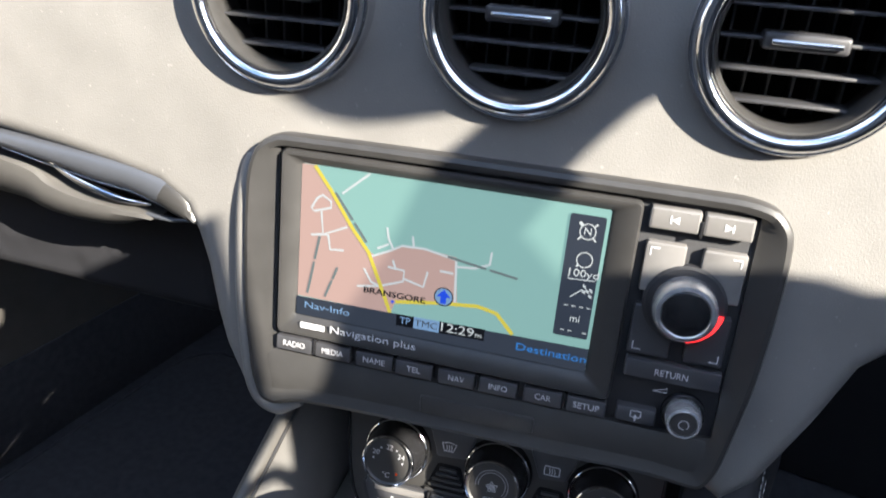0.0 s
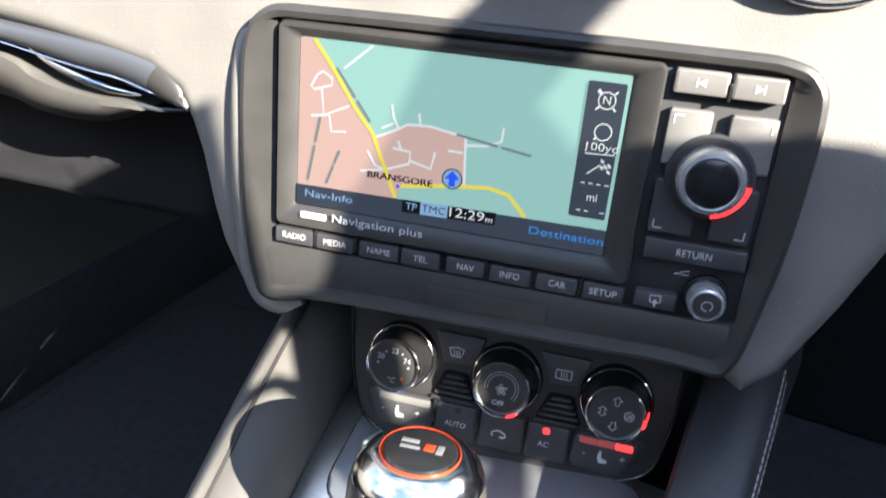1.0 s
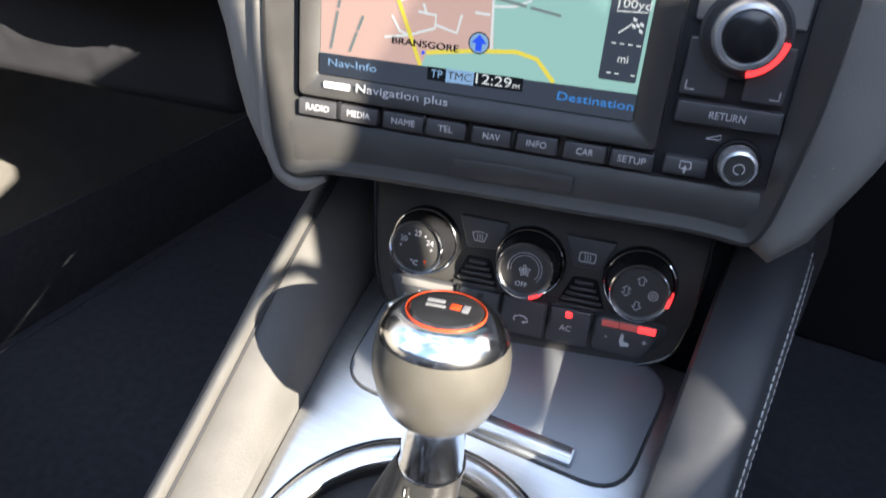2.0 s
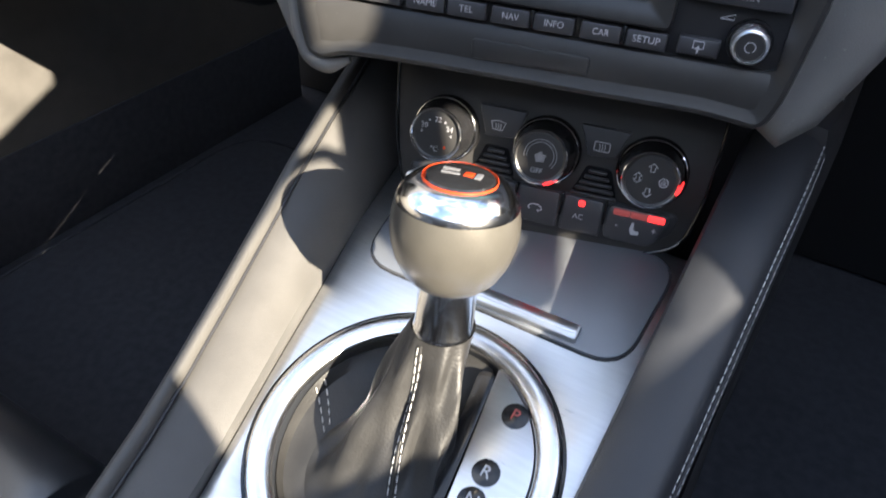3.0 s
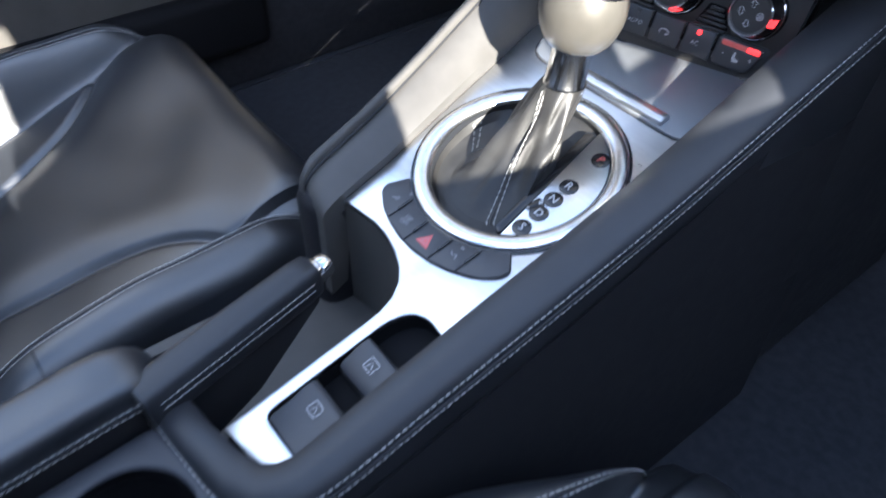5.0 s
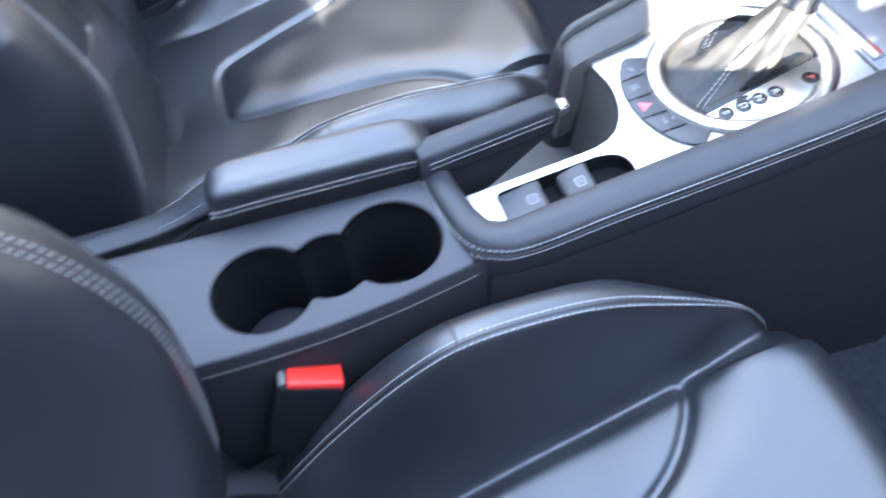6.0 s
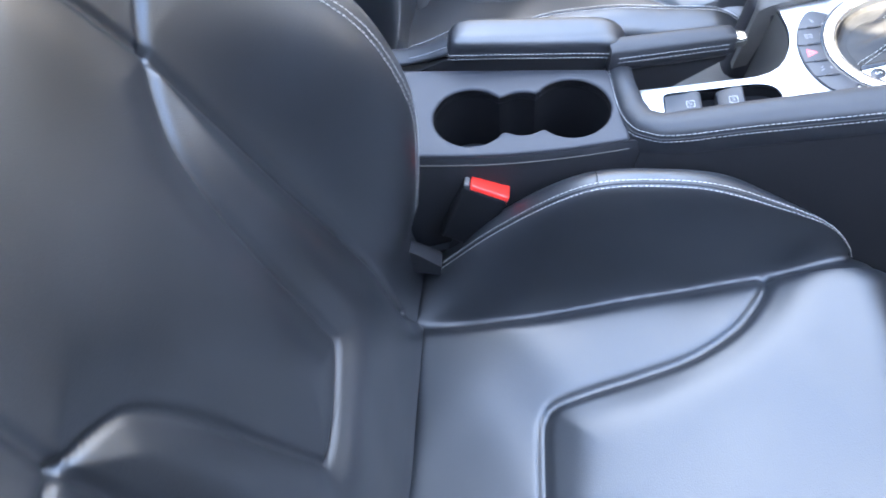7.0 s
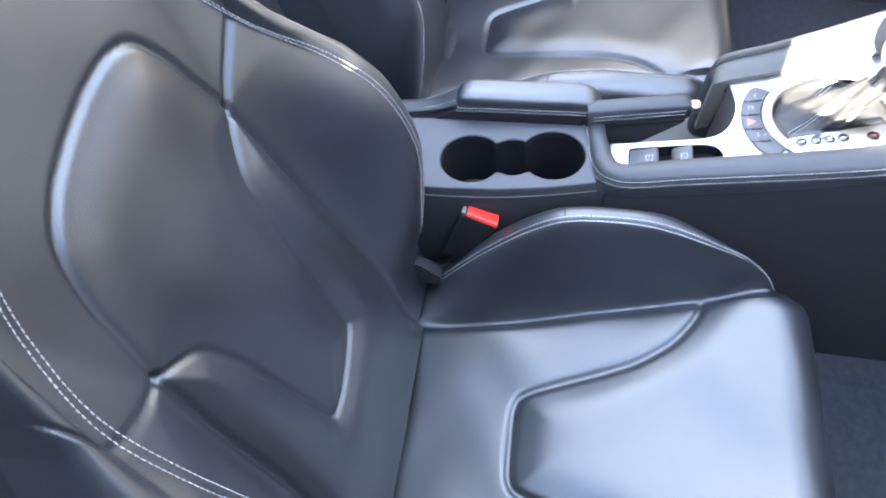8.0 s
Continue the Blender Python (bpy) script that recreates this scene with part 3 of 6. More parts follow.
ROADS += [[(-0.0032, 0.0662), (-0.0021, 0.0608), (0.0006, 0.0560)], [(-0.0074, 0.0552), (-0.0019, 0.0582)], [(0.0094, 0.0640), (0.0103, 0.0590)],
          [(0.0309, 0.0562), (0.0323, 0.0355)], [(0.0312, 0.0531), (0.0400, 0.0540), (0.0465, 0.0569), (0.0468, 0.0628)],
          [(-0.0015, 0.0472), (0.0067, 0.0466), (0.0065, 0.0412), (-0.0051, 0.0368), (-0.0162, 0.0347)], [(0.0007, 0.0508), (0.0026, 0.0463)],
          [(0.0069, 0.0426), (0.0165, 0.0404), (0.0180, 0.0481)], [(0.0237, 0.0497), (0.0302, 0.0496)], [(-0.0133, 0.0443), (-0.0093, 0.0382), (-0.0051, 0.0368)]]
for i, pts in enumerate(ROADS):
    part("street", ribbon(NAV, pts, 0.0011, SC + 0.0004 + i * 0.00001), MAP_ROAD, disp)
part("main_road", ribbon(NAV, [(-0.0403, 0.0900), (-0.0318, 0.0795), (-0.0202, 0.0630), (-0.0114, 0.0526), (-0.0052, 0.0390), (0.0013, 0.0245)], 0.0018, SC + 0.0007), MAP_YELLOW, disp)
part("main_road", ribbon(NAV, [(0.0036, 0.0305), (0.0250, 0.0340), (0.0432, 0.0360), (0.0523, 0.0342), (0.0608, 0.0255)], 0.0018, SC + 0.0007), MAP_YELLOW, disp)
# street names, kept as plain bars
for u, v, w, turn in ((-0.0211, 0.0682, 0.0270, -52), (0.0432, 0.0550, 0.0330, -8), (-0.0390, 0.0413, 0.0300, 80), (-0.0295, 0.0342, 0.0170, 70)):
    mm = NAV @ Matrix.Translation((u, v, 0)) @ Matrix.Rotation(radians(turn), 4, "Z")
    random.seed(int(1000 * abs(u)))
    x = -w / 2
    for s in (w * 0.56, w * 0.40):
        part("name_mark", flat(mm, [(x, -0.0006), (x + s, -0.0006), (x + s, 0.0006), (x, 0.0006)], SC + 0.0009), MAP_GREY, disp)
        x += s + w * 0.05
writing("BRANSGORE", 0.0042, NAV, 0.0026, 0.0337, SC + 0.0009, MAP_BLACK, disp, width=0.0305)
writing("BRANSGORE", 0.0042, NAV, 0.0029, 0.0338, SC + 0.0010, MAP_BLACK, disp, width=0.0305)
part("place_dot", flat(NAV, circle(0.0022, 0.0303, 0.0008, 12), SC + 0.0010), MAP_ARROW, disp)
part("car_marker", flat(NAV, circle(0.0268, 0.0376, 0.0044, 28), SC + 0.0009), MAP_PALE, disp)
part("marker_ring", ribbon(NAV, circle(0.0268, 0.0376, 0.0044, 28) + [(0.0312, 0.0376)], 0.0006, SC + 0.0010), MAP_INK, disp)
part("car_arrow", flat(NAV, [(0.0254, 0.0342), (0.0282, 0.0342), (0.0282, 0.0375), (0.0302, 0.0375), (0.0268, 0.0412), (0.0234, 0.0375), (0.0254, 0.0375)], SC + 0.0011), MAP_ARROW, disp)
part("side_bar", flat(NAV, rrect(0.0788, 0.0300, 0.0942, 0.0868, 0.001, 3), SC + 0.0009), MAP_DARK, disp)
part("bottom_bar", flat(NAV, [(-0.0470, 0.0145), (0.0957, 0.0145), (0.0957, 0.0258), (-0.0470, 0.0240)], SC + 0.0012), MAP_DARK, disp)
writing("N", 0.0048, NAV, 0.0871, 0.0795, SC + 0.0012, MAP_ROAD, disp)
part("compass", ribbon(NAV, circle(0.0871, 0.0795, 0.0034, 24) + [(0.0905, 0.0795)], 0.0005, SC + 0.0012), MAP_ROAD, disp)
for a in (45, 135, 225, 315):
    c, s = math.cos(radians(a)), math.sin(radians(a))
    part("compass_tick", ribbon(NAV, [(0.0871 + c * 0.0034, 0.0795 + s * 0.0034), (0.0871 + c * 0.0056, 0.0795 + s * 0.0056)], 0.0007 if a != 135 else 0.0014, SC + 0.0012), MAP_ROAD, disp)
part("lens_sign", ribbon(NAV, circle(0.0876, 0.0668, 0.0034, 24) + [(0.0910, 0.0668)], 0.0005, SC + 0.0012), MAP_ROAD, disp)
part("lens_stem", ribbon(NAV, [(0.0852, 0.0644), (0.0843, 0.0634)], 0.0008, SC + 0.0012), MAP_ROAD, disp)
writing("100yd", 0.0048, NAV, 0.0878, 0.0604, SC + 0.0012, MAP_ROAD, disp, width=0.0130)
part("scale_line", ribbon(NAV, [(0.0818, 0.0590), (0.0818, 0.0574), (0.0936, 0.0580), (0.0936, 0.0594)], 0.0005, SC + 0.0012), MAP_ROAD, disp)
part("flag_pole", ribbon(NAV, [(0.0838, 0.0490), (0.0886, 0.0532)], 0.0006, SC + 0.0012), MAP_ROAD, disp)
for i in range(3):
    for j in range(3):
        if (i + j) % 2 == 0:
            part("flag_square", flat(NAV @ Matrix.Translation((0.0886 + i * 0.0015, 0.0520 + j * 0.0013 - i * 0.0008, 0)), [(0, 0), (0.0015, -0.0008), (0.0015, 0.0005), (0, 0.0013)], SC + 0.0012), MAP_ROAD, disp)
for i in range(4):
    part("dash_mark", ribbon(NAV, [(0.0818 + i * 0.0033, 0.0450), (0.0836 + i * 0.0033, 0.0450)], 0.0005, SC + 0.0012), MAP_ROAD, disp)
    if i != 2:
        part("dash_mark", ribbon(NAV, [(0.0818 + i * 0.0033, 0.0330), (0.0836 + i * 0.0033, 0.0330)], 0.0005, SC + 0.0012), MAP_ROAD, disp)
writing("mi", 0.0048, NAV, 0.0875, 0.0390, SC + 0.0012, MAP_ROAD, disp)
writing("Nav-Info", 0.0048, NAV, -0.0308, 0.0202, SC + 0.0015, MAP_PALE, disp, width=0.0235)
writing("Destination", 0.0050, NAV, 0.0793, 0.0204, SC + 0.0015, MAP_BLUE, disp, width=0.0320)
part("tmc_field", flat(NAV, [(0.0136, 0.0192), (0.0262, 0.0194), (0.0262, 0.0252), (0.0136, 0.0250)], SC + 0.0014), MAP_PALE, disp)
part("clock_field", flat(NAV, [(0.0264, 0.0194), (0.0480, 0.0198), (0.0480, 0.0256), (0.0264, 0.0252)], SC + 0.0014), MAP_BLACK, disp)
part("tp_field", flat(NAV, [(0.0050, 0.0190), (0.0136, 0.0191), (0.0136, 0.0249), (0.0050, 0.0248)], SC + 0.0014), MAP_BLACK, disp)
writing("TP", 0.0048, NAV, 0.0094, 0.0220, SC + 0.0016, MAP_PALE, disp)
writing("TMC", 0.0048, NAV, 0.0199, 0.0222, SC + 0.0016, MAP_INK, disp, width=0.0110)
writing("12:29", 0.0062, NAV, 0.0345, 0.0226, SC + 0.0016, MAP_ROAD, disp, width=0.0158)
writing("PM", 0.0026, NAV, 0.0452, 0.0216, SC + 0.0016, MAP_ROAD, disp)
# lettering strip on the bezel's lower edge: the maker's name stays a bar
part("maker_bar", flat(NAV, rrect(-0.0432, 0.0090, -0.0302, 0.0120, 0.0006, 2), 0.0048), SILVERTXT, nav)
writing("Navigation plus", 0.0052, NAV, -0.0056, 0.0108, 0.0048, SILVERTXT, nav, width=0.0435)

key_row = [("RADIO", -0.0562, -0.0366), ("MEDIA", -0.0350, -0.0166), ("NAME", -0.0136, 0.0056), ("TEL", 0.0069, 0.0256), ("NAV", 0.0284, 0.0465),
           ("INFO", 0.0486, 0.0670), ("CAR", 0.0698, 0.0880), ("SETUP", 0.0900, 0.1077)]
WIDE = {"RADIO": 0.0116, "MEDIA": 0.0112, "NAME": 0.0112, "TEL": 0.0068, "NAV": 0.0078, "INFO": 0.0088, "CAR": 0.0074, "SETUP": 0.0118}
for word, u0, u1 in key_row:
    v0, v1 = -0.0054, 0.0022
    k = part("key", slab(NAV, [rrect(u0, v0, u1, v1, 0.0008, 3)], -0.003, 0.0042, 0.0008), KEY_BLACK, nav)
    writing(word, 0.0042, NAV, (u0 + u1) / 2, (v0 + v1) / 2 + 0.0002, 0.0044, SILVERTXT, k, width=WIDE[word])
for u in (-0.0357, 0.0063, 0.0477, 0.0891):
    part("key_divider", box(NAV, u - 0.0009, -0.0048, -0.002, u + 0.0009, 0.0032, 0.0046, 0.0006, 2), GLOSS, nav)
for u0, u1, sgn in ((0.1111, 0.1314, -1), (0.1326, 0.1521, 1)):
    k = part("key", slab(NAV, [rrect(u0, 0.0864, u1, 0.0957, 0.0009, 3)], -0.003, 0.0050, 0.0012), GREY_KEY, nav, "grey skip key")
    c = (u0 + u1) / 2
    part("skip_mark", flat(NAV, [(c - 0.0017 * sgn, 0.0895), (c - 0.0017 * sgn, 0.0927), (c + 0.0012 * sgn, 0.0911)], 0.0052), SILVERTXT, k)
    part("skip_mark", flat(NAV, [(c + 0.0014 * sgn, 0.0895), (c + 0.0020 * sgn, 0.0895), (c + 0.0020 * sgn, 0.0927), (c + 0.0014 * sgn, 0.0927)], 0.0052), SILVERTXT, k)
part("key_divider", box(NAV, 0.1312, 0.0850, -0.002, 0.1328, 0.0922, 0.0054, 0.0006, 2), GLOSS, nav)
KC = (0.1316, 0.0550)
for u0, v0, u1, v1, cu, cv in ((0.1118, 0.0580, 0.1284, 0.0804, 1, 1), (0.1351, 0.0580, 0.1526, 0.0804, -1, 1), (0.1116, 0.0290, 0.1294, 0.0520, 1, -1), (0.1357, 0.0290, 0.1517, 0.0520, -1, -1)):
    # upper two keys take the lighter grey, lower two the black
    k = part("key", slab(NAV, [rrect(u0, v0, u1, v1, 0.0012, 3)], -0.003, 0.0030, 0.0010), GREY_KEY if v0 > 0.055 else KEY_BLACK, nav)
    a, d = (u0 + 0.0022 if cu > 0 else u1 - 0.0022), (v1 - 0.0024 if cv > 0 else v0 + 0.0024)
    part("corner_mark", ribbon(NAV, [(a, d - 0.0034 * cv), (a, d), (a + 0.0036 * cu, d)], 0.0006, 0.0033), SILVERTXT, k)
part("knob_well", turned(NAV @ Matrix.Translation((KC[0], KC[1], 0)), [(0.0175, 0.0000), (0.0173, 0.0034), (0.0160, 0.0038), (0.0150, 0.0034), (0.0, 0.0034)], 48), DARK, nav)
part("light_arc", turned(NAV @ Matrix.Translation((KC[0], KC[1], 0)), [(0.0143, 0.003), (0.0145, 0.0048), (0.0166, 0.0048), (0.0169, 0.003)], 24, None, -78, -6), LED_RED, nav, "glowing red arc")


def dial(m, r, h, parent, name, notches=60, face=GLOSS, label="silver rotary knob"):
    """A rotary knob with knurled rim and dark face."""
    b = bmesh.new()
    prof = [(1.0, 0.0), (1.0, h * 0.55), (0.985, h * 0.8), (0.91, h * 0.97), (0.78, h), (0.74, h * 0.94)]
    rings = []
    n = notches * 4
    for k, (q, z) in enumerate(prof):
        ring = []
        for i in range(n):
            w = 1 + (0.012 if (i // 2) % 2 else -0.012) * (1 if k in (1, 2) else 0)
            a = 2 * math.pi * i / n
            ring.append(m @ Vector((r * q * w * math.cos(a), r * q * w * math.sin(a), z)))
        rings.append(ring)
    loft(rings, True, False, b)
    k = part(name, b, SILVER, parent, label)
    part("face", turned(m, [(r * 0.75, h * 0.88), (r * 0.74, h * 0.95), (r * 0.70, h * 0.98), (0.0, h * 1.0)], 48), face, k, "dark knob face")
    return k


dial(NAV @ Matrix.Translation((KC[0], KC[1], 0.0036)), 0.0131, 0.0115, nav, "control_knob")
VC = (0.1405, 0.0044)
part("knob_well", turned(NAV @ Matrix.Translation((VC[0], VC[1], 0)), [(0.0096, 0.0005), (0.0094, 0.003), (0.0086, 0.003), (0.0084, 0.0)], 40), GLOSS, nav)
vk = dial(NAV @ Matrix.Translation((VC[0], VC[1], 0.0)), 0.0077, 0.0125, nav, "volume_knob", 44, TRIM)
part("volume_mark", ribbon(NAV, circle(VC[0], VC[1], 0.0021, 20, -50, 280), 0.0004, 0.0128), SILVERTXT, vk)
k = part("key", slab(NAV, [rrect(0.1122, 0.0180, 0.1530, 0.0267, 0.0009, 3)], -0.003, 0.0040, 0.0010), KEY_BLACK, nav)
writing("RETURN", 0.0044, NAV, 0.1323, 0.0222, 0.0042, SILVERTXT, k, width=0.0140)
k = part("key", slab(NAV, [rrect(0.1121, -0.0044, 0.1296, 0.0030, 0.0008, 3)], -0.003, 0.0040, 0.0008), KEY_BLACK, nav)
part("eject_mark", ribbon(NAV, [(0.1198, -0.0012), (0.1186, -0.0012), (0.1186, 0.0018), (0.1230, 0.0018), (0.1230, -0.0012), (0.1218, -0.0012)], 0.0005, 0.0042), SILVERTXT, k)
part("eject_mark", flat(NAV, [(0.1196, -0.0016), (0.1208, 0.0002), (0.1220, -0.0016)][::-1], 0.0043), SILVERTXT, k)
part("eject_mark", ribbon(NAV, [(0.1208, -0.0014), (0.1208, -0.0032)], 0.0008, 0.0043), SILVERTXT, k)
part("volume_wedge", ribbon(NAV, [(0.1265, 0.0120), (0.1322, 0.0142), (0.1322, 0.0120), (0.1265, 0.0120)], 0.0004, 0.0010), SILVERTXT, nav)

# ---- climate panel ----
cli = thing("climate_control", CLI.translation, "black climate panel with three chrome-rimmed dials and red lamps", "climate control")
PAN = rounded([(-0.0385, 0.040), (-0.0368, 0.010), (-0.0322, -0.0251), (-0.0268, -0.0433), (-0.0123, -0.0545), (0.049, -0.0573), (0.1176, -0.0527), (0.1381, -0.0430), (0.1442, -0.0160), (0.1458, 0.040)], 0.016, 4)
part("panel", slab(CLI, [PAN], -0.02, 0.0, 0.0012), TRIM, cli)
rim_line = [CLI @ Vector((x, y, 0.0002)) for x, y in PAN if y < 0.036]
part("panel_rim", tube(smooth_path(rim_line, 2), 0.0010, 8), GLOSS, cli, "rounded panel rim")
INS = rounded([(-0.0250, -0.0255), (-0.0200, -0.0430), (0.0, -0.0490), (0.055, -0.0500), (0.112, -0.0475), (0.1310, -0.0390), (0.1345, -0.0245), (0.055, -0.0255)], 0.010, 4)
part("key_bed", slab(CLI, [INS], -0.004, 0.0012, 0.0006), DARK, cli)
row = [(-0.0225, 0.0168), (0.0186, 0.0421), (0.0439, 0.0686), (0.0704, 0.0933), (0.0951, 0.1305)]
kk = []
for i, (u0, u1) in enumerate(row):
    lp = rrect(u0, -0.0465, u1, -0.0262, 0.0015, 4) if 0 < i < 4 else rounded([(u0, -0.0262), (u0 + (0.008 if i == 0 else 0), -0.0460), (u1 - (0.008 if i == 4 else 0), -0.0460), (u1, -0.0262)], 0.005, 4)
    kk.append(part("key", slab(CLI, [lp], -0.003, 0.0036, 0.0010), KEY_BLACK, cli))
for u in (0.0177, 0.0430, 0.0695, 0.0942):
    part("key_divider", box(CLI, u - 0.0009, -0.0385, 0, u + 0.0009, -0.0255, 0.0050, 0.0007, 2), GLOSS, cli)
writing("AUTO", 0.0044, CLI, 0.0306, -0.0374, 0.0038, SILVERTXT, kk[1], width=0.0122)
writing("AC", 0.0046, CLI, 0.0802, -0.0374, 0.0038, SILVERTXT, kk[3])
part("lamp", slab(CLI, [rrect(0.0790, -0.0312, 0.0828, -0.0276, 0.0012, 3)], 0.002, 0.0042, 0.0004), LED_RED, kk[3], "glowing red lamp")
part("lamp", slab(CLI, [rrect(0.0292, -0.0306, 0.0330, -0.0274, 0.0012, 3)], 0.002, 0.0040, 0.0004), DARK, kk[1], "unlit round lamp")
part("car_mark", ribbon(CLI, [(0.0524, -0.0388), (0.0514, -0.0380), (0.0518, -0.0366), (0.0540, -0.0356), (0.0566, -0.0356), (0.0588, -0.0368), (0.0594, -0.0384), (0.0576, -0.0390)], 0.0007, 0.0038), SILVERTXT, kk[2])
part("car_mark", flat(CLI, [(0.0576, -0.0382), (0.0560, -0.0390), (0.0576, -0.0399)], 0.0039), SILVERTXT, kk[2])
for key, c in ((kk[0], -0.0020), (kk[4], 0.1121)):
    writing("-", 0.0060, CLI, c - 0.0100, -0.0366, 0.0038, SILVERTXT, key)
    writing("+", 0.0056, CLI, c + 0.0102, -0.0364, 0.0038, SILVERTXT, key)
    part("seat_mark", flat(CLI, [(c - 0.0022, -0.0338), (c - 0.0009, -0.0338), (c - 0.0006, -0.0378), (c + 0.0024, -0.0384), (c + 0.0026, -0.0402), (c - 0.0016, -0.0408), (c - 0.0028, -0.0380)][::-1], 0.0038), SILVERTXT, key)
for i in range(3):
    part("lamp", slab(CLI, [rrect(0.0987 + i * 0.0095, -0.0312, 0.1079 + i * 0.0095, -0.0276, 0.0006, 2)], 0.002, 0.0041, 0.0003), LED_RED if i == 2 else LED_DIM, kk[4], "red lamp")
part("lamp_strip", slab(CLI, [rrect(-0.0150, -0.0314, 0.0150, -0.0273, 0.0006, 2)], 0.002, 0.0041, 0.0003), GREY_KEY, kk[0])
for quad, c in (([(0.0137, 0.0147), (0.0199, -0.0028), (0.0375, -0.0014), (0.0416, 0.0145)], 0.0262), ([(0.0714, 0.0145), (0.0787, -0.0022), (0.0934, -0.0010), (0.0991, 0.0143)], 0.0850)):
    k = part("key", slab(CLI, [rounded(quad, 0.0015)], -0.003, 0.0034, 0.0010), KEY_BLACK, cli)
    if c < 0.05:
        part("screen_mark", ribbon(CLI, [(c - 0.0042, 0.0062), (c, 0.0072), (c + 0.0042, 0.0062), (c + 0.0026, 0.0018), (c - 0.0026, 0.0018), (c - 0.0042, 0.0062)], 0.0006, 0.0036), SILVERTXT, k)
    else:
        lp = rrect(c - 0.0042, 0.0016, c + 0.0042, 0.0066, 0.0008, 3)
        part("screen_mark", ribbon(CLI, lp + [lp[0]], 0.0006, 0.0036), SILVERTXT, k)
    for d in (-0.0014, 0.0, 0.0014):
        part("heat_mark", ribbon(CLI, [(c + d, 0.0022), (c + d + 0.0004, 0.0036), (c + d - 0.0002, 0.0056)], 0.0005, 0.0037), SILVERTXT, k)
    part("grille_bed", slab(CLI, [rounded([(c - 0.0060, -0.0080), (c + 0.0075, -0.0080), (c + 0.0135, -0.0246), (c - 0.0120, -0.0246)], 0.002)], -0.002, 0.0006, 0.0003), PIT_BLACK, cli)
    for i in range(5):
        w = 0.0050 + 0.0019 * i
        v = -0.0098 - i * 0.0034
        part("grille_slat", box(CLI, c + 0.0007 - w, v - 0.0020, -0.0005, c + 0.0007 + w, v, 0.0026, 0.0007, 2), TRIM, cli)


def climate_dial(u, v, kind):
    m = CLI @ Matrix.Translation((u, v, 0))
    d = part("dial_base", turned(m, [(0.0194, 0.0), (0.0193, 0.0036), (0.0184, 0.0050), (0.0176, 0.0052)], 56), GLOSS, cli, "gloss black dial base")
    part("outer_rim", turned(m, [(0.0186, 0.0040), (0.0185, 0.0056), (0.0180, 0.0060), (0.0177, 0.0050)], 64), CHROME, d, "thin chrome outer rim")
    part("grip", turned(m, [(0.0178, 0.0048), (0.0170, 0.0080), (0.0158, 0.0160), (0.0152, 0.0200), (0.0148, 0.0214)], 64), GLOSS, d, "tapered gloss black dial grip")
    part("inner_rim", turned(m, [(0.0150, 0.0204), (0.0149, 0.0222), (0.0143, 0.0228), (0.0136, 0.0218)], 64), CHROME, d, "chrome inner rim")
    f = part("dial_face", turned(m, [(0.0138, 0.0216), (0.0126, 0.0208), (0.0108, 0.0210), (0.0, 0.0211)], 48), TRIM, d, "black dial face")
    m = m @ Matrix.Diagonal((0.84, 0.84, 1, 1))
    z = 0.0214
    if kind == 0:
        for word, a, r in (("20", 150, 0.0100), ("22", 88, 0.0098), ("24", 28, 0.0100), ("\u00b0C", 268, 0.0098)):
            writing(word, 0.0050, m, r * math.cos(radians(a)), r * math.sin(radians(a)), z, SILVERTXT, f)
        for a in (176, 122, 58, 2):
            part("dot", flat(m, circle(0.0102 * math.cos(radians(a)), 0.0102 * math.sin(radians(a)), 0.0007, 10), z), SILVERTXT, f)
        part("amber_dot", flat(m, circle(0.0068, -0.0078, 0.0009, 10), z), BADGE_RED, f)
    elif kind == 1:
        writing("OFF", 0.0044, m, -0.001, -0.0090, z, SILVERTXT, f)
        part("scale_arc", ribbon(m, circle(0, 0.0010, 0.0106, 30, -40, 190), 0.0005, z), DIMTXT, f)
        part("scale_arc", ribbon(m, circle(0, 0.0010, 0.0088, 30, -40, 190), 0.0005, z), DIMTXT, f)
        for a in range(0, 360, 72):
            mm = m @ Matrix.Rotation(radians(a + 20), 4, "Z")
            part("fan_blade", ribbon(mm, [(0.0006, 0.0), (0.0026, 0.0012), (0.0038, 0.0002), (0.0026, -0.0008), (0.0006, 0.0)], 0.0005, z), SILVERTXT, f)
    else:
        for a in (90, 178, 268):
            mm = m @ Matrix.Translation((0.0078 * math.cos(radians(a)), 0.0078 * math.sin(radians(a)), 0)) @ Matrix.Rotation(radians(0 if a < 200 else 180), 4, "Z")
            if a == 178:
                pts = [(0, 0.0032), (0.0026, 0.0010), (0.0011, 0.0010), (0.0011, -0.0010), (0.0026, -0.0010), (0, -0.0032), (-0.0026, -0.0010), (-0.0011, -0.0010), (-0.0011, 0.0010), (-0.0026, 0.0010), (0, 0.0032)]
            else:
                pts = [(0, 0.0030), (0.0028, 0.0004), (0.0013, 0.0004), (0.0013, -0.0024), (-0.0013, -0.0024), (-0.0013, 0.0004), (-0.0028, 0.0004), (0, 0.0030)]
            part("arrow_mark", ribbon(mm, pts, 0.0005, z), SILVERTXT, f)
        part("round_mark", ribbon(m, circle(0.0080, 0.0, 0.0027, 24) + [(0.0107, 0.0)], 0.0005, z), SILVERTXT, f)
        for d2 in (-0.0010, 0.0, 0.0010):
            part("round_mark", ribbon(m, [(0.0064, d2), (0.0096, d2)], 0.0004, z), SILVERTXT, f)
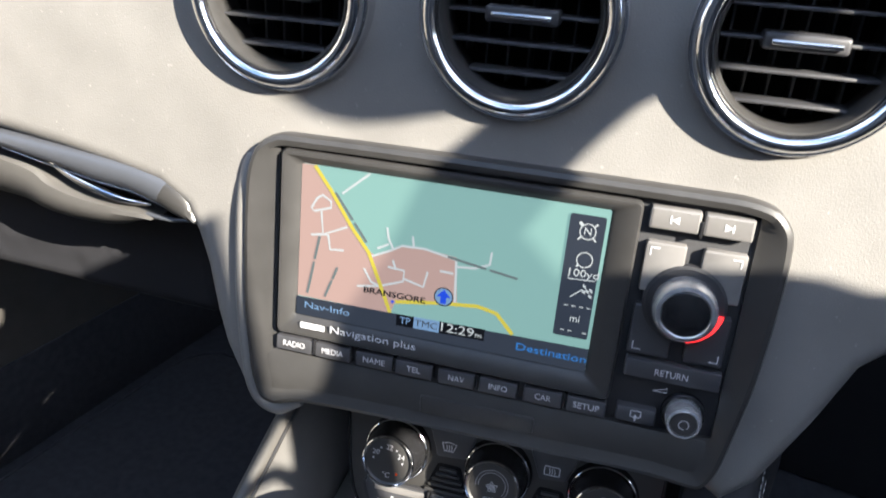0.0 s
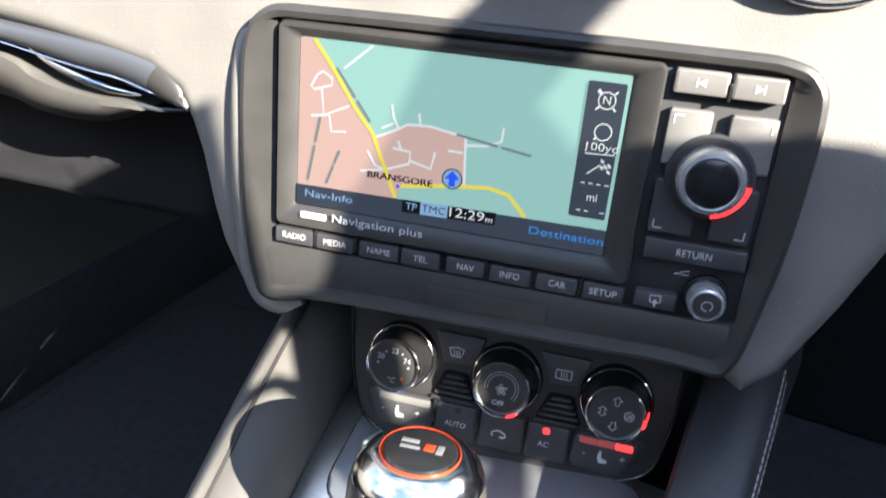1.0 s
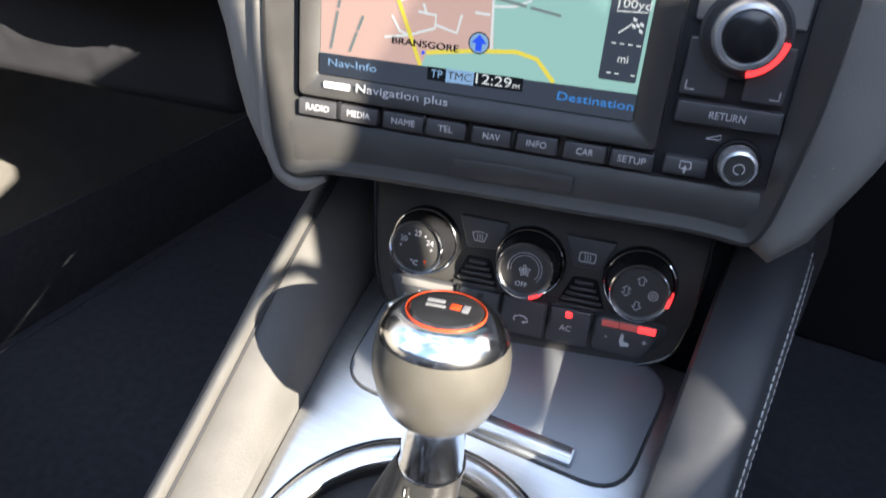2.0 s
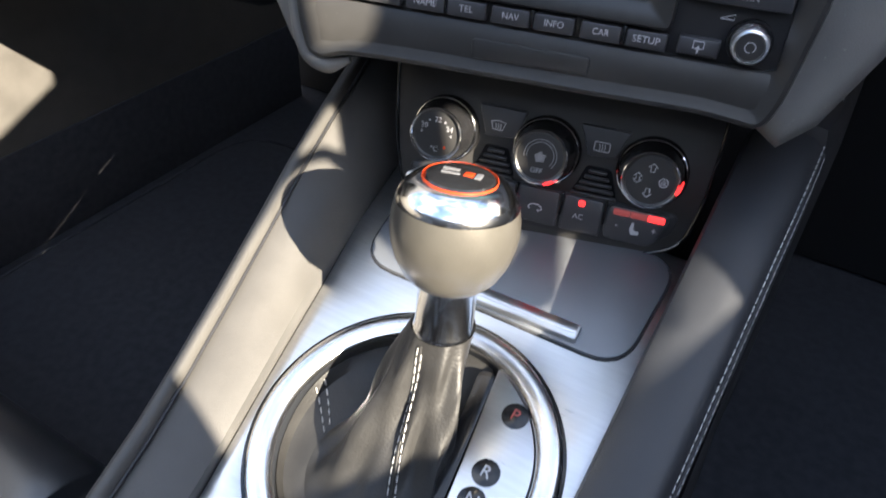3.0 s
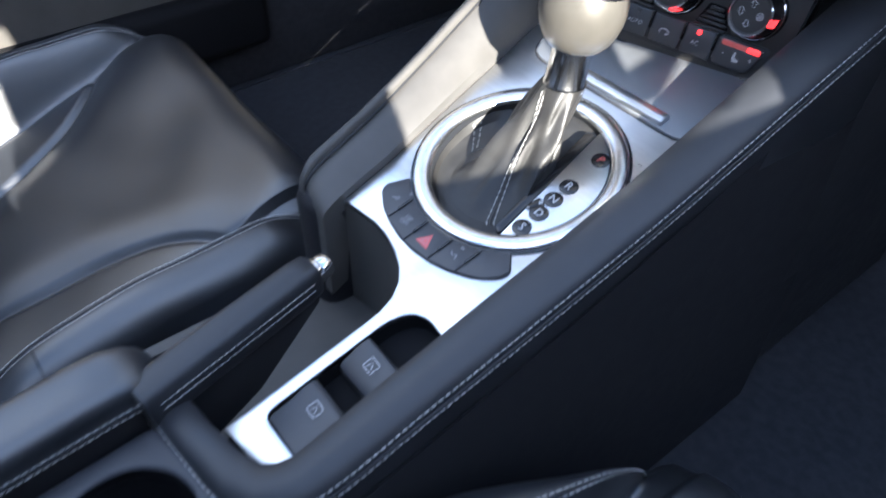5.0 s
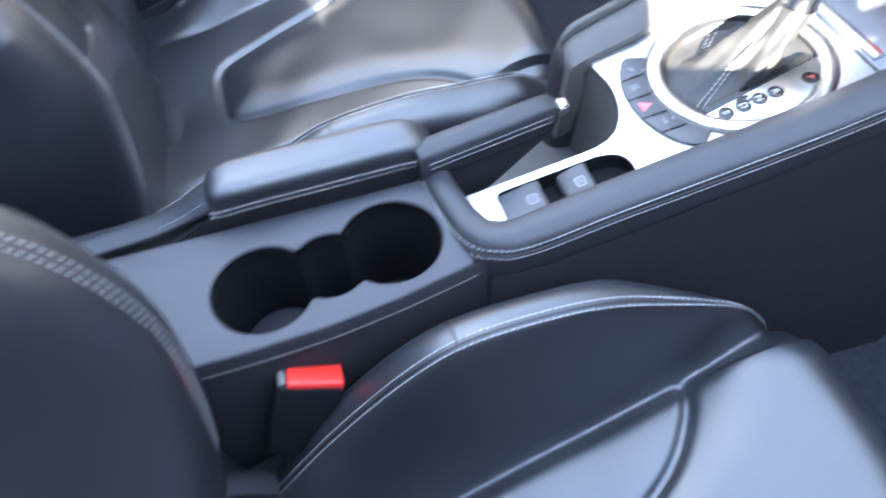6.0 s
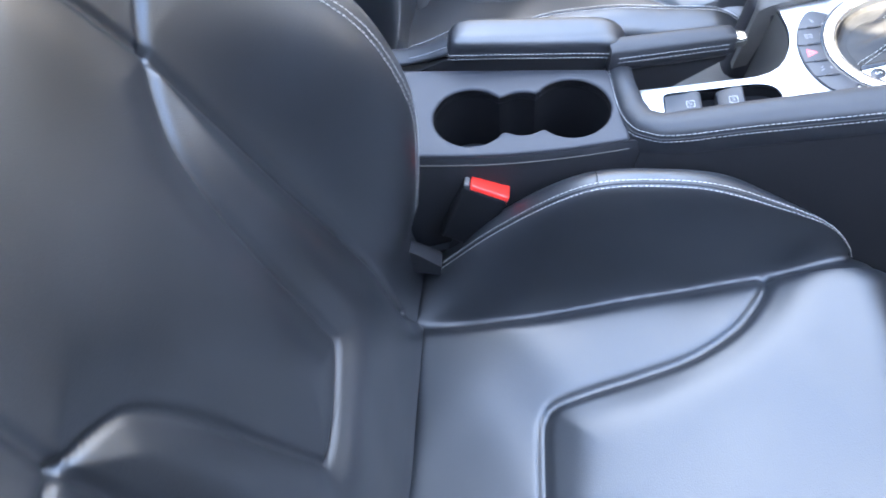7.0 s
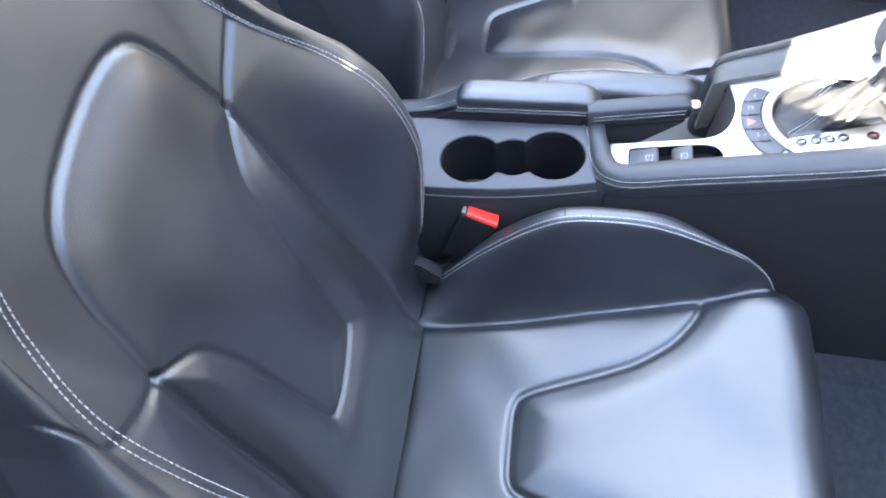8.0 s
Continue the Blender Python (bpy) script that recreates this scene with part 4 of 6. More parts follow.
    if kind:
        a = -62 if kind == 1 else -8
        part("pointer_lamp", turned(m, [(0.0162, 0.0216), (0.0172, 0.0236), (0.0188, 0.0212), (0.0202, 0.0130), (0.0198, 0.010)], 6, None, a - 10, a + 10), LED_RED, d, "glowing red pointer")


climate_dial(-0.0040, -0.0038, 0)
climate_dial(0.0553, -0.0043, 1)
climate_dial(0.1138, -0.0042, 2)

# ---- glovebox beside the centre stack ----
GLV = frame_of(DW * 0.3400 + UP * 0.548, DU, UP)
gb = thing("glovebox", GLV @ Vector((-0.22, 0.04, -0.05)), "grey glovebox lid with recessed black and chrome handle", "glovebox")
def edge_line(pts):
    return [(p.x, p.y) for p in smooth_path([(x, y, 0) for x, y in pts], 5)]


top_line = edge_line([(-0.62, 0.104), (-0.40, 0.0915), (-0.228, 0.0795), (-0.169, 0.0755), (-0.143, 0.0729), (-0.123, 0.0683), (-0.1135, 0.0620), (-0.1080, 0.0500)])
mid_line = edge_line([(-0.62, 0.090), (-0.40, 0.079), (-0.231, 0.0688), (-0.172, 0.0600), (-0.1507, 0.0580), (-0.1333, 0.0529), (-0.1237, 0.0485), (-0.1095, 0.0465)])
hand_line = edge_line([(-0.62, 0.082), (-0.40, 0.072), (-0.2394, 0.0616), (-0.2069, 0.0505), (-0.1890, 0.0462), (-0.1667, 0.0443), (-0.1480, 0.0432), (-0.1405, 0.0412)])
low_line = edge_line([(-0.62, 0.020), (-0.40, 0.026), (-0.264, 0.0285), (-0.2256, 0.0222), (-0.2000, 0.0210), (-0.1765, 0.0240), (-0.1560, 0.0325), (-0.1410, 0.0402)])


def glove_sheet(upper, lower, steps):
    """Sections between two edge lines: share of the way down and depth at each step."""
    return loft([[GLV @ Vector((p[0] + (q[0] - p[0]) * w, p[1] + (q[1] - p[1]) * w, z)) for w, z in steps] for p, q in zip(upper, lower)])


TRIM_STEPS = ((0.0, -0.020), (0.0, -0.0040), (0.06, -0.0010), (0.22, 0.0018), (0.5, 0.0030), (0.78, 0.0020), (0.94, -0.0004), (1.0, -0.0030), (1.0, -0.020))
part("upper_trim", glove_sheet(top_line[:26], mid_line[:26], TRIM_STEPS), GLOVE_TRIM, gb, "satin grey trim strip, darkened for shade")
part("trim_end", glove_sheet(top_line[25:], mid_line[25:], [(w, z - 0.0004) for w, z in TRIM_STEPS]), TRIM, gb, "dark trim end")
part("recess", glove_sheet(mid_line, [(x, y - 0.006) for x, y in hand_line], ((0.0, -0.008), (0.15, -0.020), (0.5, -0.028), (0.85, -0.026), (1.0, -0.022), (1.0, -0.05), (0.0, -0.05))), GLOSS, gb, "gloss black recess")
part("handle", tube(smooth_path([GLV @ Vector(p) for p in ((-0.215, 0.0635, -0.012), (-0.196, 0.0588, -0.007), (-0.178, 0.0540, -0.005), (-0.160, 0.0495, -0.006), (-0.146, 0.0460, -0.012))], 4), [0.0010 + 0.0019 * math.sin(math.pi * i / 16) for i in range(17)], 10), CHROME, gb, "curved chrome handle")
part("handle_edge", tube(smooth_path([GLV @ Vector(p) for p in ((-0.231, 0.0683, -0.002), (-0.172, 0.0592, -0.002), (-0.1507, 0.0572, -0.002), (-0.1333, 0.0521, -0.003), (-0.1237, 0.0477, -0.005))], 4), 0.0006, 8), CHROME, gb, "thin chrome edge")
# lid is coloured darker than the dash to stand in for shade
part("lid", glove_sheet(hand_line, low_line, ((0.0, -0.022), (0.0, -0.0070), (0.05, -0.0048), (0.2, -0.0038), (0.4, -0.0052), (0.6, -0.0088), (0.8, -0.0145), (0.95, -0.0210), (1.0, -0.0260), (0.97, -0.050), (0.2, -0.050))), FLANK, gb, "grey lid panel, darkened for shade")
part("lid_tip", tube([GLV @ Vector(p) for p in ((-0.146, 0.0420, -0.008), (-0.130, 0.0425, -0.006), (-0.1155, 0.0440, -0.007))], [0.0016, 0.0013, 0.0006], 8), GLOVE_TRIM, gb, "thin grey lid tip")
part("lower_body", box(GLV, -0.60, -0.058, -0.40, -0.145, 0.034, -0.062, 0.012, 3), SIDE_BLACK, gb, "dark underside")


# ---- centre console ----
con = thing("centre_console", (0, 0.15, 0.03), "black leather-edged centre console with brushed aluminium plate", "centre console")


def kp(x, y, h):
    """A point h above the metal plate's plane at plan position x, y."""
    return Vector((x, y, kz(y) + h))


def plan(loop):
    """Plan positions to the plate frame's own coordinates."""
    return [(x, y * KS) for x, y in loop]


RAIL_H = [(-0.10, 0.018), (0.08, 0.018), (0.20, 0.028), (0.30, 0.046), (0.38, 0.058), (0.45, 0.064)]
RAIL_R = [(-0.05, 0.026), (-0.02, 0.028), (0.05, 0.033), (0.15, 0.035), (0.22, 0.038), (0.30, 0.047), (0.38, 0.058), (0.45, 0.064)]
LEFT_IN = [(0.085, -0.056), (0.105, -0.060), (0.15, -0.066), (0.21, -0.078), (0.27, -0.089), (0.32, -0.099), (0.38, -0.108), (0.43, -0.114)]


def rail_section(inner, outer, zb, h):
    """A padded rail from an inner to an outer plan point."""
    a, c = Vector(inner), Vector(outer)
    out = []
    for s, z in ((0.0, -0.012), (0.0, h - 0.009), (0.05, h - 0.003), (0.20, h), (0.50, h + 0.0015), (0.78, h - 0.001), (0.94, h - 0.006), (1.0, h - 0.014), (1.03, h - 0.04), (1.0, -0.05)):
        p = a.lerp(c, s)
        out.append((p.x, p.y, zb + z))
    return out


stations = []
for y in (0.46, 0.40, 0.34, 0.28, 0.22, 0.16, 0.10, 0.04, -0.005):
    stations.append(((0.0905, y), (lerp_table(y, [(-0.01, 0.1225), (0.10, 0.1245), (0.25, 0.1265), (0.4, 0.130)]), y), kz(y), lerp_table(y, RAIL_R)))
for i_, o_, h in (((0.0890, -0.022), (0.1195, -0.030), 0.0275), ((0.085, -0.030), (0.1130, -0.0435), 0.0265), ((0.078, -0.036), (0.103, -0.056), 0.025), ((0.06, -0.041), (0.080, -0.066), 0.022), ((0.03, -0.046), (0.04, -0.071), 0.0185), ((-0.03, -0.052), (-0.03, -0.077), 0.016)):
    stations.append((i_, o_, kz(o_[1]), h))
part("right_rail", loft([rail_section(i_, o_, zb, h) for i_, o_, zb, h in stations]), LEATHER_SMOOTH, con, "black leather padded rail")


def rail_line(s, lift):
    pts = []
    for i_, o_, zb, h in stations:
        p = Vector(i_).lerp(Vector(o_), s)
        dz = np.interp(s, (0.0, 0.2, 0.5, 0.78, 0.94, 1.0, 1.03), (h - 0.009, h, h + 0.0015, h - 0.001, h - 0.006, h - 0.014, h - 0.04))
        pts.append((p.x, p.y, zb + float(dz) + lift))
    return smooth_path(pts, 10)


part("stitching", stitches(rail_line(0.945, 0.0006)), THREAD, con, "pale grey stitching")
part("stitching", stitches(rail_line(1.0, 0.0004)), THREAD, con, "pale grey stitching")
part("rail_seam", tube(rail_line(0.975, -0.0004), 0.0009, 6), DARK, con)

def left_station(y):
    """Plate edge, pad inner and outer edge, base height and pad height of the left side at y."""
    xi, h, zb = lerp_table(y, LEFT_IN), lerp_table(y, RAIL_H) + 0.002, kz(y)
    return xi, xi - 0.030, xi - 0.042, zb, h


left, left_low, flank, seam = [], [], [], []
ends = [(y, 0.0, 0.0) for y in (0.46, 0.42, 0.38, 0.34, 0.30, 0.26, 0.22, 0.18, 0.15, 0.125, 0.110, 0.102)]
ends += [(0.0965, 0.0010, 0.0010), (0.0915, 0.0040, 0.0035), (0.0880, 0.0085, 0.0070), (0.0862, 0.0150, 0.0110), (0.0855, 0.0230, 0.0150)]
for y, down, slim in ends:
    xi, xf, xo, zb, h = left_station(y)
    xo, h = xo + slim, h - down
    left.append([(xf, y, zb + h - 0.010), (xf - 0.0006, y, zb + h - 0.005), (xf - 0.0015, y, zb + h - 0.0018), (xf - 0.0030, y, zb + h - 0.0004), (xf - 0.0050, y, zb + h), (xo + 0.0055, y, zb + h - 0.0008),
                 (xo + 0.0026, y, zb + h - 0.0035), (xo + 0.0008, y, zb + h - 0.0095), (xo, y, zb + h - 0.018), (xo - 0.0010, y, zb - 0.045), (xo + 0.006, y, zb - 0.05), (xf - 0.001, y, zb - 0.02)])
    left_low.append([(xo - 0.0002, y, zb - 0.040), (xo - 0.004, y, 0.20), (xo - 0.010, y, 0.03), (xi - 0.012, y, 0.03), (xi - 0.012, y, zb - 0.03)])
    flank.append([(xi, y, zb - (0.012 if y > 0.105 else 0.08)), (xi - 0.0012, y, zb + 0.25 * h), ((xi + xf) / 2 + 0.001, y, zb + 0.62 * h), (xf + 0.0012, y, zb + h - 0.0085), (xf - 0.006, y, zb + h - 0.010), (xf - 0.006, y, zb - (0.012 if y > 0.105 else 0.08))])
    seam.append((xf + 0.0004, y, zb + h - 0.0068))
part("left_rail", loft(left), FLANK, con, "grey grained padded rail")
part("left_flank", loft(flank), FLANK, con, "grey grained inner flank")
part("rail_seam", tube(seam, 0.0009, 6), DARK, con)
part("rail_end", slab(WORLD, [rounded([(-0.1005, 0.0820), (-0.0604, 0.0820), (-0.0604, 0.150), (-0.1005, 0.150)], 0.018, 8)], 0.03, kz(0.10) + 0.0050, 0.014, 7), SIDE_BLACK, con, "black rounded rail end")
part("left_side", loft(left_low), SIDE_BLACK, con, "black carpeted side panel")
part("right_side", loft([[(xt, y, kz(y) + lerp_table(y, RAIL_R) - 0.028), (0.135, y, 0.22), (0.142, y, 0.03), (0.11, y, 0.03), (0.11, y, kz(y) - 0.02)] for y, xt in ((0.46, 0.1285), (0.3, 0.1285), (0.15, 0.1285), (0.0, 0.1270), (-0.030, 0.1225), (-0.046, 0.1170))]), SIDE_BLACK, con, "black carpeted side panel")
rear, rear_line = [], []
for y, xe in ((-0.044, 0.1080), (-0.056, 0.1090), (-0.075, 0.1130), (-0.10, 0.1178), (-0.13, 0.1228), (-0.176, 0.1284), (-0.233, 0.1310), (-0.34, 0.1312), (-0.45, 0.1312)):
    zt = 0.3135 + 0.09 * (y + 0.15)
    rear.append([(xe - 0.004, y, zt - 0.0050), (xe - 0.0006, y, zt - 0.0042), (xe + 0.0016, y, zt - 0.0075), (xe + 0.0045, y, zt - 0.0170), (xe + 0.0080, y, zt - 0.040), (max(0.137, xe + 0.012), y, 0.22), (0.142, y, 0.03), (0.132, y, 0.03), (0.127, y, 0.20), (xe - 0.004, y, zt - 0.045)])
    rear_line.append((xe + 0.0031, y, zt - 0.0118))
part("rear_side", loft(rear), SIDE_BLACK, con, "black carpeted side panel")
part("side_trim_line", tube(smooth_path(rear_line[1:], 6), 0.0007, 6), DOOR_TRIM, con, "thin grey trim line")
part("core", box(WORLD, -0.09, 0.12, 0.03, 0.115, 0.45, 0.30, 0.01, 2), DARK, con)

# aluminium plate with its notch for the parking brake and an arm along the switches
R_IN = 0.0885
RC = (0.006, 0.2115 * KS)
RR = 0.0745
PLATE = [(R_IN + 0.004, -0.030), (R_IN + 0.004, 0.20), (R_IN + 0.004, 0.3775), (-0.1055, 0.3775), (-0.099, 0.319), (-0.089, 0.27), (-0.078, 0.21), (-0.066, 0.15), (-0.0605, 0.106),
         (-0.045, 0.1085), (-0.028, 0.1105), (-0.012, 0.1095), (0.002, 0.1060), (0.015, 0.1005), (0.025, 0.0930), (0.0315, 0.0830), (0.0347, 0.071), (0.0352, 0.058), (0.0352, 0.02), (0.0350, -0.041), (0.058, -0.0385)]
POCKET = rounded([(0.044, -0.0195), (0.084, -0.0185), (0.084, 0.0885), (0.060, 0.0905), (0.049, 0.084), (0.044, 0.070)], 0.008, 4)
plate = part("metal_plate", slab(KON, [plan(PLATE), plan(POCKET), circle(RC[0], RC[1], RR - 0.004, 64)], -0.004, 0.0, 0.0009), ALU, con, "brushed aluminium console plate")
# pocket colour is near-black in place of the shade inside it
part("pocket", well(KON, plan(POCKET), -0.0015, -0.017), PIT_BLACK, con, "black switch pocket, darkened for its shade")
for y0, y1, flush in ((-0.0185, 0.0170, True), (0.0310, 0.0570, False)):
    prof = [(y0, -0.012), (y0 + 0.0006, 0.0004), (y0 + 0.003, 0.0012), (y0 + 0.016, 0.0018), (y1 - 0.010, 0.0040), (y1 - 0.003, 0.0036), (y1 - 0.0005, 0.0012), (y1, -0.012)]
    if not flush:
        prof = [(y0, -0.012), (y0 + 0.001, -0.0020), (y0 + 0.004, 0.0006), (y0 + 0.012, 0.0024), (y1 - 0.006, 0.0042), (y1 - 0.002, 0.0034), (y1 - 0.0005, 0.0010), (y1, -0.012)]
    sw = part("window_switch", loft([[KON @ Vector((x, v * KS + k * (1 if v < (y0 + y1) / 2 else 0), z - d - 0.0022)) for v, z in prof] for x, d, k in ((0.0450, 0.0035, 0.004 if flush else 0.0), (0.0462, 0.0008, 0.0018 if flush else 0.0), (0.0480, 0.0, 0.0), (0.083, 0.0, 0.0))]), KEY_BLACK, con, "dark grey rocker switch")
    lp = rrect(0.0600, (y1 - 0.0150) * KS, 0.0685, (y1 - 0.0075) * KS, 0.001, 3)
    part("switch_mark", ribbon(KON, lp + [lp[0]], 0.0005, 0.0024), SILVERTXT, sw)
    part("switch_mark", ribbon(KON, [(0.0620, (y1 - 0.0130) * KS), (0.0642, (y1 - 0.0096) * KS), (0.0664, (y1 - 0.0130) * KS)], 0.0005, 0.0024), SILVERTXT, sw)

# button pod round the selector ring


def pod_edge(x, r):
    """Height on an arc of radius r round the selector at x."""
    return RC[1] - math.sqrt(r * r - (x - RC[0]) ** 2)


def pod_piece(x0, x1, grow=0.0):
    """A piece of the curved button row between two straight cuts, with rounded ends of the row."""
    xs = [x0 + (x1 - x0) * k / 8 for k in range(9)]
    low = [(x, pod_edge(x, 0.0998 + grow)) for x in xs]
    high = [(x, pod_edge(x, 0.0782 - grow)) for x in xs]
    if x0 < -0.03:
        low = [(-0.0485 - grow, 0.1400), (-0.0460 - grow, 0.1335)] + [p for p in low if p[0] > -0.042]
        high = [(-0.0405, 0.1545)] + [p for p in high if p[0] > -0.038]
    if x1 > 0.06:
        low = [p for p in low if p[0] < 0.063] + [(0.0690 + grow, 0.1430), (0.0716 + grow, 0.1512)]
        high = [p for p in high if p[0] < 0.058] + [(0.0605, 0.1625)]
    return low + high[::-1]


part("button_bed", slab(KON, [rounded(pod_piece(-0.0485, 0.0716, 0.0012), 0.004, 3)], -0.006, 0.0010, 0.0005), DARK, con)
cuts = (-0.0485, -0.0225, 0.0012, 0.0254, 0.0462, 0.0716)
for i in range(5):
    x0, x1 = cuts[i], cuts[i + 1]
    k = part("console_button", slab(KON, [rounded(pod_piece(x0 + (0.0004 if i else 0), x1 - (0.0004 if i < 4 else 0)), 0.0012, 3)], -0.004, 0.0022, 0.0009), KEY_BLACK, con)
    if i:
        y0 = pod_edge(x0, 0.0998)
        part("button_divider", box(KON, x0 - 0.0011, y0 + 0.0085, 0, x0 + 0.0011, y0 + 0.0215, 0.0036, 0.0009, 2), GLOSS, con)
    cx = (x0 + x1) / 2 + (0.004 if i == 0 else -0.003 if i == 4 else 0)
    mm = KON @ Matrix.Translation((cx, (pod_edge(cx, 0.0998) + pod_edge(cx, 0.0782)) / 2 - 0.001, 0))
    if i == 2:
        part("hazard_sign", flat(mm, [(-0.0062, -0.0040), (0.0058, -0.0040), (0.0, 0.0064)], 0.0025), REDPRINT, k, "red warning triangle")
        part("hazard_sign", ribbon(mm, [(-0.0032, -0.0022), (0.0030, -0.0022), (0.0, 0.0030), (-0.0032, -0.0022)], 0.0006, 0.0027), DIMTXT, k)
    elif i == 1:
        writing("ESP", 0.0045, mm, 0.0, 0.0022, 0.0024, DIMTXT, k)
        writing("OFF", 0.0045, mm, 0.0, -0.0020, 0.0024, DIMTXT, k)
    elif i == 0:
        part("spoiler_sign", ribbon(mm, [(-0.0042, -0.0016), (-0.0016, 0.0004), (0.0004, 0.0022), (0.0020, 0.0008), (0.0002, -0.0006), (-0.0016, 0.0004)], 0.0007, 0.0024), DIMTXT, k)
        part("small_lamp", slab(mm, [circle(0.0046, 0.0098, 0.0009, 12)], 0.0, 0.0026, 0.0002), DIMTXT, k)
    elif i == 3:
        part("car_sign", ribbon(mm, [(-0.0034, 0.0022), (-0.0010, 0.0004), (0.0016, 0.0026), (0.0030, -0.0006)], 0.0009, 0.0024), DIMTXT, k)
        part("small_lamp", slab(mm, [rrect(-0.0014, 0.0082, 0.0018, 0.0096, 0.0006, 2)], 0.0, 0.0026, 0.0002), DIMTXT, k)

# storage lid ahead of the selector
LID = rounded([(-0.0795, 0.2955), (0.0805, 0.2975), (0.083, 0.372), (-0.0880, 0.372)], 0.020, 6)
lid = part("storage_lid", slab(KON, [plan(LID)], -0.002, 0.0022, 0.0012), LIDMAT, con, "satin grey storage lid")
part("lid_gap", slab(KON, [offset(ccw(plan(LID)), -0.0012)], -0.003, 0.0004, 0.0), DARK, con)
HM = KON @ Matrix.Translation((0.008, 0.3035 * KS, 0.002)) @ Matrix.Rotation(radians(1.5), 4, "Z")
part("lid_handle", slab(HM, [rrect(-0.046, -0.0055, 0.046, 0.0045, 0.0015, 3)], -0.002, 0.0045, 0.0016), ALU, lid, "polished aluminium handle bar")
part("handle_groove", slab(HM, [rrect(-0.044, -0.0022, 0.045, 0.0012, 0.0008, 3)], 0.002, 0.0049, 0.0002), SATIN, lid)

# parking brake bay and lower tray
part("brake_bay", loft([[(-0.085, y, 0.262), (-0.085, y, 0.245), (0.034, y, 0.245), (0.0345, y, kz(y) - 0.004), (0.040, y, kz(y) - 0.004), (0.040, y, 0.235), (-0.095, y, 0.235), (-0.095, y, 0.262)] for y in (-0.055, 0.02, 0.06)]), FLANK, con, "dark grey brake bay")
bay = [p for p in PLATE[8:18]]
part("bay_wall", loft([[kp(x, y, -0.0035) for x, y in bay], [(x, y, 0.235) for x, y in bay]], False, False), FLANK, con, "dark grey curved bay wall")
part("bay_floor", box(WORLD, -0.10, -0.06, 0.232, 0.045, 0.115, 0.247, 0.003, 2), FLANK, con)

part("bay_clip", box(WORLD, 0.0255, -0.0345, 0.2465, 0.0325, -0.0275, 0.2560, 0.0015, 2), GREY_KEY, con, "small grey clip")

# cup holder tray
CUPF = frame_of((0, -0.15, 0.3135), (1, 0, 0), (0, 1, 0.09))


def cup_outline():
    discs = ((0.0785, -0.066, 0.0392), (0.0730, -0.0135, 0.0300), (0.0660, 0.0370, 0.0402))
    right_side, left_side = [], []
    for i in range(61):
        y = -0.10515 + (0.07715 + 0.10515) * (0.5 - 0.5 * math.cos(math.pi * i / 60))
        hi, lo = None, None
        for cx, cy, r in discs:
            d = r * r - (y - cy) ** 2
            if d >= 0:
                q = math.sqrt(d)
                hi = cx + q if hi is None else max(hi, cx + q)
                lo = cx - q if lo is None else min(lo, cx - q)
        right_side.append((hi, y))
        left_side.append((lo, y))
    return right_side + left_side[::-1]


cups = cup_outline()
tray = part("cup_tray", slab(CUPF, [rounded([(0.010, -0.30), (0.1310, -0.30), (0.1308, -0.083), (0.1282, -0.026), (0.1212, 0.030), (0.1085, 0.094), (0.012, 0.0765)], 0.006), cups], -0.012, 0.0, 0.003, 3), TRAY, con, "satin dark grey cup holder tray")
# shade down in the wells is put into their near-black colour
part("cup_well", well(CUPF, cups, -0.003, -0.112), PIT_BLACK, tray, "deep cup wells with shade put into their black")
for cx, cy, r in ((0.0785, -0.066, 0.036),):
    part("well_mat", turned(CUPF @ Matrix.Translation((cx, cy, -0.0880)), [(r, 0.0), (r, 0.003), (r - 0.002, 0.004), (0.0, 0.004)], 36), TRAY, tray, "grey rubber cup mat")

# ---- gear selector ----
gear = thing("gear_selector", (0.005, 0.21, kz(0.21)), "gear selector with leather boot, silver knob and aluminium gate", "gear selector")
RM = KON @ Matrix.Translation((RC[0], RC[1], 0))
part("ring", turned(RM, [(RR + 0.002, -0.002), (RR + 0.0019, 0.0014), (RR + 0.0012, 0.0028), (RR - 0.0002, 0.0036), (RR - 0.0030, 0.0039), (RR - 0.0075, 0.0034), (RR - 0.0096, 0.0026), (RR - 0.0106, 0.0014), (RR - 0.0110, -0.001)], 96), RING_ALLOY, gear, "bright aluminium ring")
part("ring_edge", turned(RM, [(RR + 0.0038, -0.001), (RR + 0.0036, 0.0012), (RR + 0.0020, 0.0016), (RR + 0.0016, 0.0)], 96), GLOSS, gear, "gloss black ring edge")
gate = part("gate_plate", slab(RM, [circle(0, 0, RR - 0.0115, 40, -53, 71)], -0.004, 0.0012, 0.0006), ALU, gear, "aluminium gate plate")
for word, u, v in (("P", 0.0460, 0.2580), ("R", 0.0474, 0.2262), ("N", 0.0480, 0.2114), ("D", 0.0496, 0.1966), ("S", 0.0502, 0.1808)):
    u, v = u - RC[0], v - RC[1]
    bd = part("badge", slab(RM, [circle(u, v, 0.0068, 28)], 0.0, 0.0019, 0.0004), GLOSS, gate, "round black letter badge")
    writing(word, 0.0085, RM, u, v, 0.0021, LED_DIM if word == "P" else SILVERTXT, bd)
u, v = 0.0425 - RC[0], 0.1990 - RC[1]
bd = part("badge", slab(RM, [rounded([(u - 0.0038, v - 0.0055), (u + 0.0050, v - 0.0060), (u + 0.0050, v + 0.0060), (u - 0.0030, v + 0.0075)], 0.002)], 0.0, 0.0017, 0.0004), GLOSS, gate)
